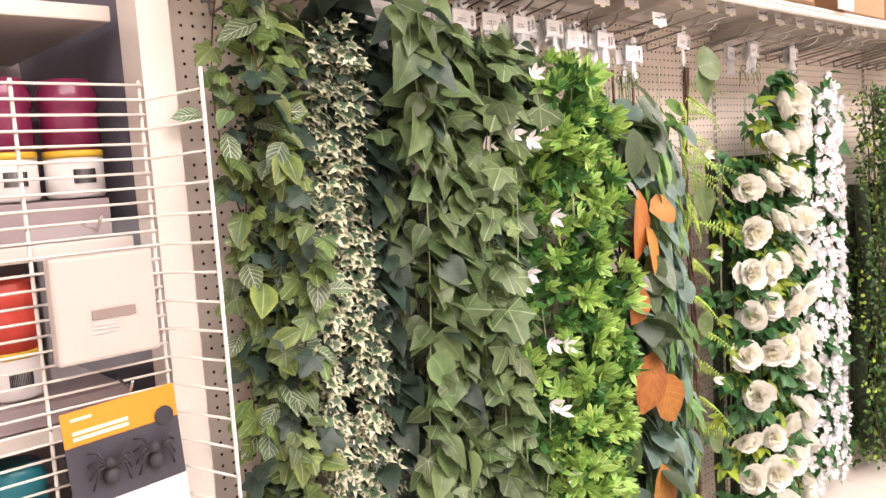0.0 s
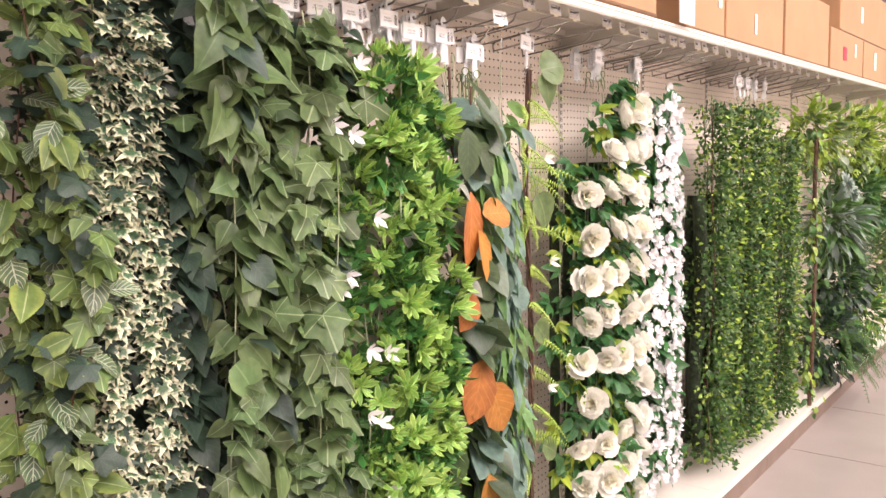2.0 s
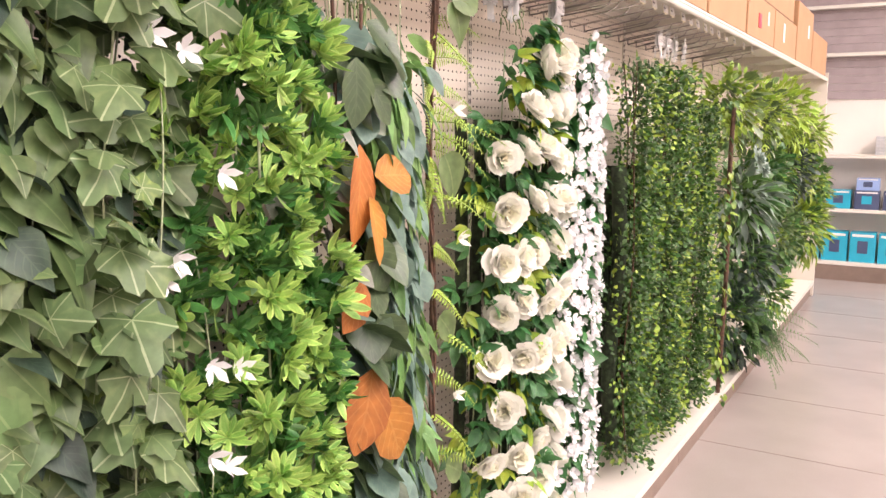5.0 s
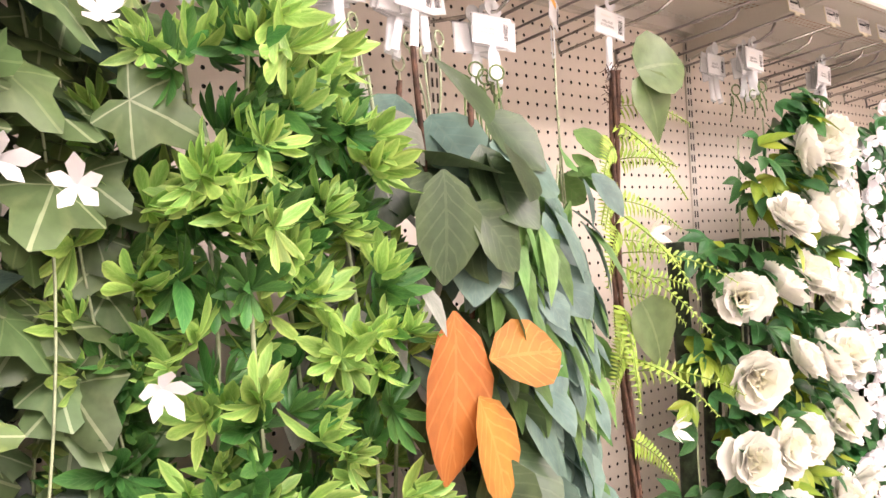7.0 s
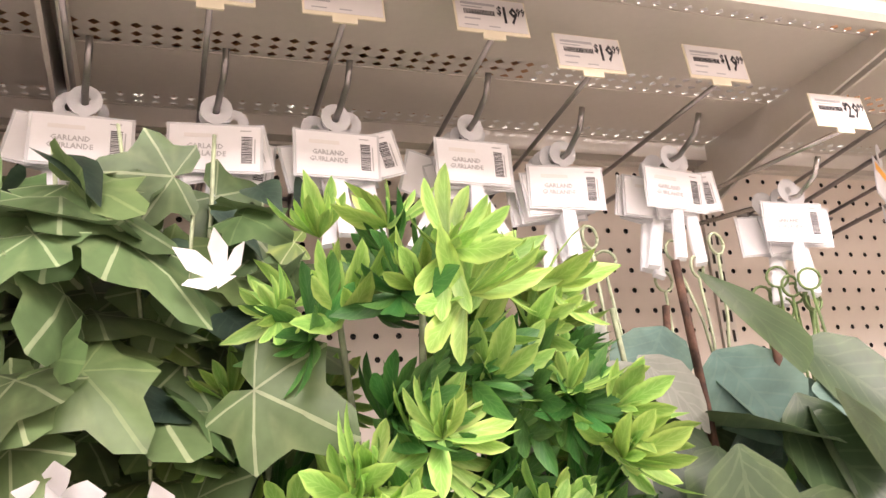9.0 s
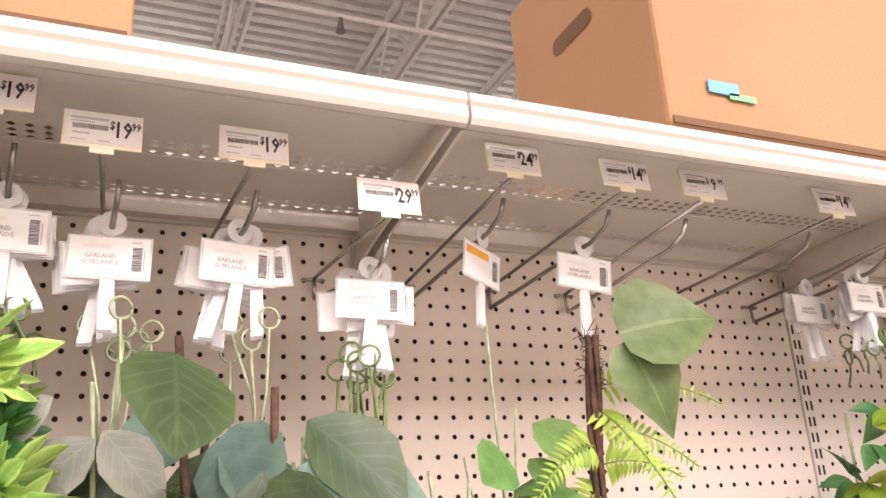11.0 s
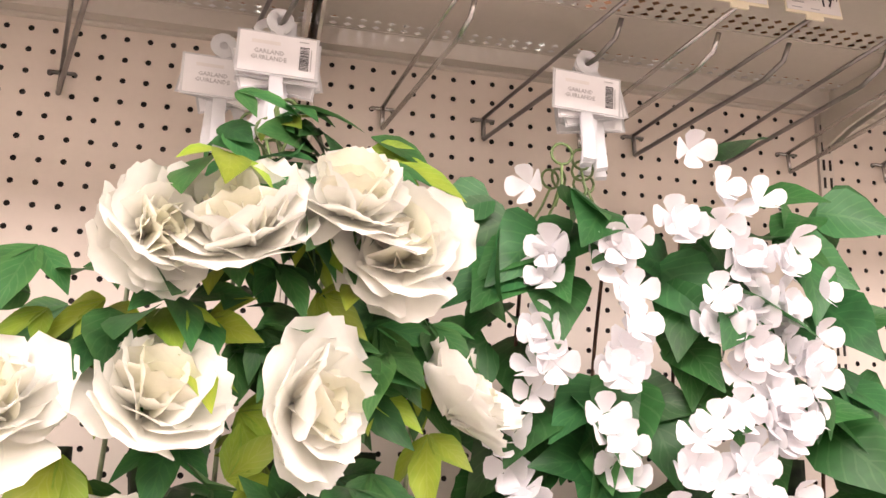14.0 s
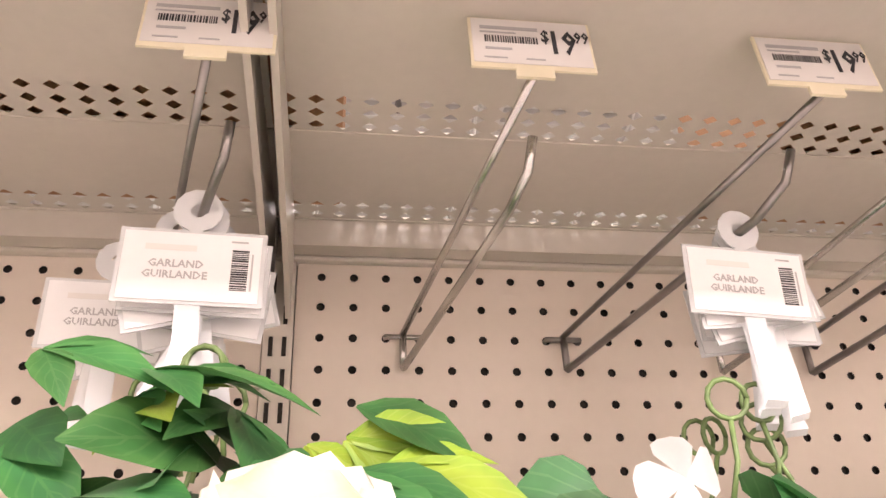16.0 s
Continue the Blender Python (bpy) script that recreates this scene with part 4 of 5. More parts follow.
# boxwood garlands
for bx0, bx1, sd, by in ((0.82, 1.16, 91, -0.23), (1.22, 1.58, 92, -0.25), (1.66, 2.01, 93, -0.25)):
    r = random.Random(sd)
    e = garland("boxwood_garland", "dense dark green boxwood garland with yellow-green tips")
    lines = [strand(r, bx0 + (bx1 - bx0) * (i + 0.5) / 5, by + r.uniform(-0.04, 0.04), 1.84 - (0.14 if sd == 93 else 0), 0.2, 0.02) for i in range(5)]
    stems(e, lines, 0.003, M_STEM_B)
    # one dark filler tube behind each stem, shade painted as a solid
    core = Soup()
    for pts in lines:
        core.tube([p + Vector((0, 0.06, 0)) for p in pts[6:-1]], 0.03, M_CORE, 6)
    part("shade_filler", core, e, "dark filler tubes painted as the shade between leaves", True)
    for m, n in ((LF_BOX, 6200), (LF_BOXY, 1200)):
        s = Soup()
        for _ in range(n):
            p = along(lines[r.randrange(5)], r.random())
            a = r.uniform(-1.9, 1.9)
            rad = r.uniform(0.03, 0.1) if m is LF_BOX else r.uniform(0.07, 0.115)
            p = p + Vector((math.sin(a) * rad, -math.cos(a) * rad, r.uniform(-0.02, 0.02)))
            d = Vector((math.sin(a) + r.gauss(0, 0.5), -math.cos(a), r.gauss(0.2, 0.6)))
            s.leaf(OVAL, aim(p, d, r.gauss(0, 0.6), (0, -1, 0.8)), r.uniform(0.018, 0.03), m)
        part("leaves", s, e, "", True, "stuff")
r = random.Random(95)
cane = garland("fern_bundle_garland", "long brown cane garland hanging to the floor", "garland")
s = Soup()
s.tube(strand(r, 2.2, -0.36, 1.7, 0.1, 0.012), 0.012, M_STEM_B, 6)
part("cane", s, cane, "brown cane stem", True)
s = Soup()
for _ in range(260):
    p = Vector((2.2 + r.gauss(0, 0.04), -0.34 + r.gauss(0, 0.03), r.uniform(0.12, 1.75)))
    hang_leaf(s, r, p, OVAL, 0.05, LF_BOXY if r.random() < 0.4 else LF_FERND, r.uniform(-1.2, 1.2), 0.8)
part("leaves", s, cane, "", True, "stuff")


# ferns, succulents and mixed picks beyond the boxwood
def bush(name, label, c, rad, recipe, n, seed):
    r = random.Random(seed)
    e = thing(name, None, label, "artificial plant", "hanging greenery picks")
    for _ in range(7):
        s = Soup()
        a = r.uniform(-1.4, 1.4)
        s.tube([(c[0], -0.01, c[2] + 0.05), (c[0], c[1] * 0.5, c[2]), Vector(c) + Vector((math.sin(a) * rad, -math.cos(a) * rad * 0.6, r.uniform(-rad, rad)))], 0.003, M_STEM_G, 5)
        part("stem", s, e, "", True)
    for shape, size, m, share in recipe:
        s = Soup()
        for _ in range(int(n * share)):
            v = Vector((r.gauss(0, 1), r.gauss(0, 1), r.gauss(0, 1))).normalized() * rad * r.uniform(0.45, 1.05)
            v.y *= 0.7
            d = v.normalized() + Vector((0, -0.35, -0.25)) + Vector((r.gauss(0, 0.3), r.gauss(0, 0.3), r.gauss(0, 0.3)))
            s.leaf(shape, aim(Vector(c) + v, d, r.gauss(0, 0.5), (0, -0.6, 1)), size * r.uniform(0.7, 1.2), m)
        part("leaves", s, e, "", True, "stuff")
    return e


BX = 2.5
for k, (dx, y, z, rad, rec, n) in enumerate((
        (0.0, -0.25, 1.72, 0.17, [(OVAL, 0.05, LF_BOXY, 1), (BROAD, 0.08, LF_POTH, 0.2)], 260),
        (0.45, -0.25, 1.66, 0.19, [(TRILOBE, 0.06, LF_FERN, 1), (OVAL, 0.07, LF_POTH, 0.5)], 240),
        (0.85, -0.3, 1.7, 0.2, [(LANCE, 0.09, LF_FERN, 1), (OVAL, 0.06, LF_BOXY, 0.5)], 260),
        (0.2, -0.28, 1.15, 0.17, [(LANCE, 0.16, LF_SUC, 0.5), (LANCE, 0.14, LF_FERND, 0.7)], 160),
        (0.55, -0.28, 1.25, 0.2, [(OVAL, 0.06, LF_FERND, 1), (OVAL, 0.06, LF_PEO, 0.6)], 300),
        (1.0, -0.3, 1.3, 0.2, [(OVAL, 0.07, LF_IVYD, 1), (TRILOBE, 0.06, LF_BOXY, 0.5)], 280),
        (1.4, -0.35, 1.15, 0.2, [(OVAL, 0.06, LF_FERND, 1), (OVAL, 0.06, LF_BOXY, 0.4)], 260),
        (0.3, -0.28, 0.75, 0.2, [(OVAL, 0.06, LF_IVYD, 1), (OVAL, 0.06, LF_FERND, 0.8)], 280),
        (0.8, -0.3, 0.8, 0.22, [(OVAL, 0.06, LF_FERND, 1), (TRILOBE, 0.07, LF_POTH, 0.6)], 280),
        (0.12, -0.28, 0.42, 0.2, [(OVAL, 0.06, LF_IVYD, 1), (OVAL, 0.06, LF_FERND, 0.8)], 260),
        (0.6, -0.28, 0.45, 0.2, [(OVAL, 0.06, LF_FERND, 1), (OVAL, 0.06, LF_BOXY, 0.4)], 260),
        (1.7, -0.3, 0.95, 0.2, [(TRILOBE, 0.07, LF_POTH, 1), (LANCE, 0.09, LF_FERN, 0.4)], 240),
        (1.6, -0.28, 1.55, 0.18, [(LANCE, 0.1, LF_FERN, 1), (OVAL, 0.06, LF_BOXY, 0.5)], 220),
        (1.3, -0.36, 0.8, 0.2, [(LANCE, 0.12, LF_BOXY, 0.8), (OVAL, 0.06, LF_FERND, 0.8)], 240))):
    bush("greenery_pick", "mixed artificial greenery bush hooked on the pegboard", (BX + dx * 1.95, y - 0.02, z), rad * 1.3, rec, int(n * 1.5), 200 + k)
suc = thing("succulent_rosette", None, "pale grey-green artificial succulent rosette", "artificial plant")
r = random.Random(301)
for cx, cz in ((2.75, 1.42), (2.9, 1.36)):
    s = Soup()
    for ring in range(4):
        for k in range(9 - ring):
            s.leaf(SPOON, aim((cx, -0.4, cz), (0, -1, 0.3)) @ Matrix.Rotation(k * 0.75 + ring * 0.4, 4, "Y") @ Matrix.Rotation(1.35 - ring * 0.33, 4, "X"), 0.085 - ring * 0.013, LF_SUC)
    part("rosette", s, suc, "", True)
s = Soup()
s.tube([(2.75, -0.02, 1.45), (2.75, -0.3, 1.43), (2.75, -0.4, 1.42)], 0.004, M_STEM_G, 5)
s.tube([(2.9, -0.02, 1.4), (2.9, -0.3, 1.37), (2.9, -0.4, 1.36)], 0.004, M_STEM_G, 5)
part("stem", s, suc)
fern = thing("boston_fern", None, "dark green artificial fern hanging low", "artificial plant")
r = random.Random(302)
for i in range(26):
    s = Soup()
    a = r.uniform(-1.5, 1.5)
    fern_frond(s, r, (2.75 + r.uniform(-0.2, 0.3), -0.42, r.uniform(0.3, 0.5)), (math.sin(a), -0.7 * math.cos(a) - 0.25, r.uniform(-0.5, 0.4)), r.uniform(0.28, 0.45), LF_FERND, 0.06, 18)
    part("frond", s, fern, "long toothed fern frond", True)
s = Soup()
s.tube([(2.8, -0.01, 0.55), (2.8, -0.42, 0.42)], 0.006, M_STEM_G, 5)
part("stem", s, fern)


# ------------------------------------------------------------------ hooks, price labels, hanging tags
def peg_hook(x, skew=0.0, long=0.28, dark=True, price=None, tilt=0.0, drop=0.0):
    """A double-wire scan hook in two holes: lower arm with a turned-up end, upper arm with a price plate."""
    e = thing("peg_hook", None, "grey double-wire steel peg hook with a price plate", "display hook", "peg hooks")
    w = M_HOOK if dark else M_HOOKC
    s = Soup()
    s.tube([(x - 0.0135, 0.012, ROW2), (x - 0.0135, -0.004, ROW2), (x + 0.0135, -0.004, ROW2), (x + 0.0135, 0.012, ROW2)], 0.0024, w, 6)
    s.tube([(x, -0.005, ROW2 + 0.003), (x, -0.008, ROW2 - 0.026)], 0.0028, w, 6)
    part("back_clip", s, e, "", True)
    s = Soup()
    s.tube([(x, -0.008, ROW2 - 0.026), (x + skew * 0.74 + 0.012, -long * 0.72, ROW2 + 0.008 - drop), (x + skew * 0.84 + 0.015, -long * 0.8, ROW2 + 0.022 - drop), (x + skew * 0.87 + 0.016, -long * 0.83, ROW2 + 0.04 - drop)], 0.0029, w, 7)
    part("product_arm", s, e, "", True)
    s = Soup()
    s.tube([(x, -0.006, ROW2 + 0.002), (x + skew, -long, ROW2 + 0.045 - drop)], 0.0025, w, 7)
    part("label_arm", s, e, "", True)
    cx, cy, cz = x + skew, -long - 0.003, ROW2 + 0.064 - drop
    m = pose(cx, cy, cz, 82, 0, tilt)
    pl = Soup()
    pl.box(-0.033, -0.0185, -0.0015, 0.033, 0.0185, 0.0, M_HOLDER)
    pl.box(-0.01, -0.024, -0.002, 0.01, -0.0185, 0.0, M_HOLDER)
    plate = part("price_plate", pl, e, "cream plastic price plate")
    plate.matrix_basis = m
    pp = Soup()
    pp.box(-0.0315, -0.0155, 0.0002, 0.0315, 0.0175, 0.0006, M_PAPER)
    part("paper_label", pp, plate, "white printed price label")
    ink = Soup()
    rr = random.Random(int(x * 1000))
    ink.box(-0.027, 0.0095, 0.0007, 0.004, 0.0118, 0.0009, M_GREY_INK)
    ink.box(-0.027, 0.0066, 0.0007, -0.008, 0.0076, 0.0009, M_GREY_INK)
    bx = -0.025
    while bx < 0.003:
        bw = rr.uniform(0.0004, 0.0011)
        ink.box(bx, -0.0005, 0.0007, bx + bw, 0.0045, 0.0009, M_INK)
        bx += bw + rr.uniform(0.0004, 0.0008)
    ink.box(-0.025, -0.006, 0.0007, -0.011, -0.0044, 0.0009, M_GREY_INK)
    ink.box(-0.026, -0.0125, 0.0007, -0.014, -0.0115, 0.0009, M_GREY_INK)
    ink.box(-0.004, -0.0125, 0.0007, 0.006, -0.0115, 0.0009, M_GREY_INK)
    part("barcode_print", ink, plate, "black barcode and small print")
    if price:
        for words, size, px, py in (("$", 0.011, 0.0075, 0.0055), (price[0], 0.021, 0.0163, 0.0008), (price[1], 0.0105, 0.0275, 0.0058)):
            ob = new("price", text_mesh("price", words, size, M_INK, None))
            ob.parent = plate
            ob.location = (px, py, 0.0009)
            ob.scale = (0.78, 1.15, 1)
    return (x + skew * 0.66 + 0.011, -long * 0.66, ROW2 + 0.006 - drop * 0.8)


def hang_tags(at, n, seed, name="garland_tag_bunch", strap=0.05, orange=False, turn=0.0, text=True):
    """A bunch of clear plastic tags on a hook: round hanger, printed card, folded strap."""
    r = random.Random(seed)
    e = thing(name, None, "bunch of clear plastic tags with white printed cards", "product tag", "garland tags")
    for k in range(n):
        a = (r.uniform(-22, 22) if k else r.uniform(-4, 2)) if n > 1 else -8
        dx = r.uniform(-0.016, 0.016) if k else 0
        m = pose(at[0] + dx, at[1] + k * 0.0075 - 0.006, at[2] - 0.004 - (k * 0.0025), 90, 0, 0) @ pose(0, 0, 0, 0, 0, a * 0.75) @ pose(0, 0, 0, 0, turn + r.uniform(-8, 8), 0)
        s = Soup()
        ring = []
        for q in range(14):
            b = q * 6.2832 / 14
            ring.append((0.0135 * math.cos(b), 0.004 + 0.0135 * math.sin(b)))
        hole = [(0.0045 * math.cos(q * 6.2832 / 14), 0.004 + 0.0045 * math.sin(q * 6.2832 / 14)) for q in range(14)]
        s.add([(a_, b_, 0) for a_, b_ in ring] + [(a_, b_, 0) for a_, b_ in hole] + [(a_, b_, 0.0006) for a_, b_ in ring] + [(a_, b_, 0.0006) for a_, b_ in hole],
              [(q, (q + 1) % 14, 14 + (q + 1) % 14, 14 + q) for q in range(14)] + [(28 + q, 42 + q, 42 + (q + 1) % 14, 28 + (q + 1) % 14) for q in range(14)] + [(q, 28 + q, 28 + (q + 1) % 14, (q + 1) % 14) for q in range(14)], M_STRAP)
        s.box(-0.039, -0.053, 0.0, 0.039, -0.009, 0.0007, M_STRAP)
        tag = part("tag", s, e, "frosted clear tag with round hanger")
        tag.matrix_basis = m
        c = Soup()
        c.box(-0.0365, -0.051, 0.0009, 0.0365, -0.011, 0.0014, M_TAG)
        part("card", c, tag, "white printed card")
        st = Soup()
        lean = r.uniform(-0.02, 0.02) * (1 if k else 0.4)
        st.add([(-0.006, -0.053, 0.0002), (0.007, -0.053, 0.0002), (0.007 + lean, -0.053 - strap, 0.004), (-0.006 + lean, -0.053 - strap, 0.004), (0.007 + lean, -0.056 - strap, 0.0), (-0.006 + lean, -0.056 - strap, 0.0), (0.007, -0.055, -0.004), (-0.006, -0.055, -0.004)],
               [(0, 1, 2, 3), (3, 2, 4, 5), (5, 4, 6, 7)], M_STRAP)
        part("strap", st, tag, "folded translucent strap")
        if k < 3:
            ink = Soup()
            bz = -0.044
            while bz < -0.02:
                bw = r.uniform(0.0004, 0.0011)
                ink.box(0.021, bz, 0.0015, 0.03, bz + bw, 0.0017, M_INK)
                bz += bw + r.uniform(0.0004, 0.0008)
            ink.box(0.0315, -0.044, 0.0015, 0.0325, -0.022, 0.0017, M_GREY_INK)
            ink.box(0.02, -0.0155, 0.0015, 0.029, -0.0145, 0.0017, M_GREY_INK)
            if orange:
                ink.box(-0.034, -0.024, 0.0015, 0.012, -0.015, 0.0017, M_ORANGE_INK)
            ink.box(-0.025, -0.022, 0.0015, 0.002, -0.0185, 0.0016, M_TAG if orange else M_PAPER)
            part("print", ink, tag, "black barcode")
            if text and k == 0:
                for words, py in (("GARLAND", -0.030), ("GUIRLANDE", -0.0365)):
                    ob = new("word", text_mesh("word", words, 0.0062, M_GREY_INK, None))
                    ob.parent = tag
                    ob.location = (-0.008, py, 0.0016)
    return e


def wire_ring(e, r, p, rad, m, stem_to=None):
    s = Soup()
    tw = r.uniform(-0.5, 0.5)
    s.tube([Vector(p) + Vector((rad * math.cos(a * 0.5236) * math.cos(tw), rad * math.cos(a * 0.5236) * math.sin(tw), rad * math.sin(a * 0.5236))) for a in range(13)], 0.0016, m, 5)
    if stem_to:
        s.tube([Vector(p) - Vector((0, 0, rad)), Vector(stem_to).lerp(Vector(p), 0.4) + Vector((0.004, 0, 0)), stem_to], 0.0016, m, 5)
    part("wire_loop", s, e, "green wrapped wire hanging loop", True)


PR = ("19", "99")
hooks = {}
HOOKS = (  # column, sideways lean, dark wire, price
    (-81.5, 0, 1, None), (-76.5, 0, 1, None), (-70.5, 0, 1, None), (-65.5, 0, 1, None), (-60.5, 0, 1, None), (-56.5, 0, 1, None), (-52.5, 0, 1, None),
    (-47.5, 0, 1, PR), (-43.5, -0.012, 1, PR), (-39.5, 0.02, 1, PR), (-33.5, 0.003, 0, ("29", "99")), (-28.5, 0.022, 1, ("24", "99")), (-23.5, 0.042, 1, ("14", "99")), (-18.5, 0.03, 0, ("9", "99")),
    (-11.5, 0.07, 1, ("14", "99")), (-4.5, 0.065, 1, PR), (2.5, 0.045, 0, PR), (7.5, 0.078, 1, PR), (12.5, 0.06, 0, PR), (15.5, 0.07, 1, PR), (20.5, 0.05, 1, None), (24.5, 0.03, 0, None),
    (30.5, 0, 0, None), (36.5, 0, 1, None), (42.5, 0, 1, None), (46.5, 0, 1, None), (53.5, 0, 1, None), (58.5, 0, 1, None), (63.5, 0, 1, None), (69.5, 0, 1, None), (74.5, 0, 1, None), (80.5, 0, 1, None), (87.5, 0, 1, None), (95.5, 0, 1, None), (105.5, 0, 1, None), (115.5, 0, 1, None))
for c, sk, dk, pr in HOOKS:
    hooks[c] = peg_hook(c * P + (0.006 if c > -0.9 else 0), sk, 0.268 if -8 < c < 17 else 0.29, bool(dk), pr, 0.0, {-33.5: 0.06, -43.5: 0.026, -39.5: 0.022}.get(c, 0.0))

r = random.Random(500)
for c, n, sd in ((-70.5, 2, 1), (-65.5, 2, 2), (-60.5, 3, 3), (-56.5, 3, 4), (-52.5, 4, 5), (-47.5, 5, 6), (-43.5, 4, 7), (-39.5, 5, 8), (-33.5, 5, 9), (-4.5, 5, 12), (7.5, 5, 13), (53.5, 3, 15), (58.5, 3, 16), (63.5, 3, 17), (69.5, 2, 18)):
    hang_tags(hooks[c], n, sd)
hang_tags(hooks[-28.5], 1, 10, orange=True, turn=30, text=False)
hang_tags(hooks[-23.5], 1, 11, strap=0.07)
side = hang_tags((-4.5 * P + 0.0, -0.12, ROW2 + 0.0), 3, 19)

loops = thing("garland_hanging_wires", None, "green wire loops and stems of the hung garlands", "garland wires", kind="stuff")
for c, n, zl, zs, m in ((-43.5, 8, 1.885, 1.76, M_STEM_P), (-39.5, 4, 1.88, 1.76, M_STEM_P), (-33.5, 11, 1.855, 1.7, M_STEM_G), (-47.5, 6, 1.89, 1.84, M_STEM_G), (-4.5, 7, 1.905, 1.86, M_STEM_G), (7.5, 6, 1.895, 1.84, M_STEM_G), (58.5, 4, 1.9, 1.85, M_STEM_G)):
    h = hooks[c]
    for k in range(n):
        p = Vector((h[0] + r.gauss(0, 0.02), h[1] + r.uniform(-0.02, 0.06), zl + r.gauss(0, 0.008)))
        wire_ring(loops, r, p, 0.011, m, p + Vector((r.gauss(0, 0.014), 0, zs - zl)))
for c, zb in ((-28.5, 1.62), (-23.5, 1.93)):
    h = hooks[c]
    s = Soup()
    s.tube([(h[0], h[1], h[2] - 0.1), (h[0] + 0.005, h[1] + 0.005, (h[2] + zb) / 2), (h[0] + 0.01, h[1], zb)], 0.0016, M_STEM_P, 5)
    part("wire_stem", s, loops, "", True)


# ------------------------------------------------------------------ cartons on the top shelf
def carton(x0, y0, x1, y1, z0, h, hole=False, stickers=(), seed=1):
    e = thing("cardboard_box", None, "plain brown corrugated cardboard box on the top shelf", "box", "cardboard boxes")
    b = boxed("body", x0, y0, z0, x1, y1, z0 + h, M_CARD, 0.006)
    b.parent = e
    f = Soup()
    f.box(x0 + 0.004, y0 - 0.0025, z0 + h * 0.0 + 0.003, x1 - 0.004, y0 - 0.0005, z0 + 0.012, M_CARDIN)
    part("bottom_seam", f, e)
    t = Soup()
    t.box(x0 + 0.004, (y0 + y1) / 2 - 0.03, z0 + h - 0.001, x1 - 0.004, (y0 + y1) / 2 + 0.03, z0 + h + 0.001, M_HOLDER)
    part("packing_tape", t, e)
    if hole:
        for side_x, dirx in ((x0, -1),):
            s = Soup()
            cy, cz = (y0 + y1) / 2, z0 + h * 0.62
            pts = [(math.cos(a * 0.3927) * 0.014 + (0.035 if math.cos(a * 0.3927) > 0 else -0.035), math.sin(a * 0.3927) * 0.014) for a in range(16)]
            xx = side_x - 0.0015
            # flat oval on the side; its dark colour paints the hole's shaded inside
            s.add([(xx, cy + a, cz + bz) for a, bz in pts], [tuple(range(16))], M_CARDIN)
            part("hand_hole", s, e, "dark oval hand hole")
    for sx, sz, w, hh, m in stickers:
        s = Soup()
        s.box(sx, y0 - 0.004, sz, sx + w, y0 - 0.0022, sz + hh, m)
        part("sticker", s, e, "small printed sticker")
    return e


M_SKY = mat("sky_blue_sticker", (0.1, 0.38, 0.75), 0.4, bump=0)
M_GRN = mat("green_sticker", (0.15, 0.6, 0.2), 0.4, bump=0)
Z = SH_Z0 + 0.011
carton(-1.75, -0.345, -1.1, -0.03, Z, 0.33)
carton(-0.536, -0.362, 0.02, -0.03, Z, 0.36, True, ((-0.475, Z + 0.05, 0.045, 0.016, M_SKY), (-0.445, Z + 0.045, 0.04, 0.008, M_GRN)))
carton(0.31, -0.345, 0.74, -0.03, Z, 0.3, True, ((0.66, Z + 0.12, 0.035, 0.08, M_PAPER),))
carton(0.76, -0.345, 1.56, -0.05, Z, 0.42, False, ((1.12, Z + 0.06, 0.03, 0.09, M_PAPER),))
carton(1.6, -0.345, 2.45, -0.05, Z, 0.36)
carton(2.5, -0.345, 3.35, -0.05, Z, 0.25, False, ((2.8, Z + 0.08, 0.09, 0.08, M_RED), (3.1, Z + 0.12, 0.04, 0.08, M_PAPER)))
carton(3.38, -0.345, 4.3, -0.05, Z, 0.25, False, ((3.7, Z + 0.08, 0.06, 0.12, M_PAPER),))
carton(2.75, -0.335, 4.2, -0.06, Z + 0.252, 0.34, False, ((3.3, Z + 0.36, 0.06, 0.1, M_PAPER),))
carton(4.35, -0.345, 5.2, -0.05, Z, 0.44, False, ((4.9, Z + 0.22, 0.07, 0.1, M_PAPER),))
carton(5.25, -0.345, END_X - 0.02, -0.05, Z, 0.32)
sign = thing("shelf_sign", None, "red and white upright shelf sign", "sign")
s = Soup()
s.box(0.17, -0.385, SH_Z0 + 0.012, 0.31, -0.381, SH_Z0 + 0.36, M_WHITE)
part("panel", s, sign)
s = Soup()
s.box(0.2, -0.3875, SH_Z0 + 0.22, 0.31, -0.3853, SH_Z0 + 0.36, M_RED)
part("red_face", s, sign, "red printed face")
ob = new("letter", text_mesh("letter", "e", 0.09, M_WHITE, None))
ob.parent = sign
ob.matrix_basis = pose(0.255, -0.3885, SH_Z0 + 0.28, 90, -90, 0)

# ------------------------------------------------------------------ wire rack and open bay before the run
rack = thing("wire_rack_panel", None, "cream wire grid side panel of a display bay", "wire rack")
RX0, RX1, RY = -3.6, BAY_X - 0.085, -0.1
k = 0
z = 0.2
while z < 1.83:
    s = Soup()
    s.tube([(RX0, RY, z), (RX1 - 0.01, RY, z), (RX1 + 0.005, RY - 0.006, z), (RX1 + 0.035, -0.26, z + 0.004)] if k % 2 == 0 else [(RX0, RY, z), (RX1, RY, z)], 0.0026, M_WHITE, 6)
    part("grid_wire", s, rack, "", True)
    z += 0.0265
    k += 1
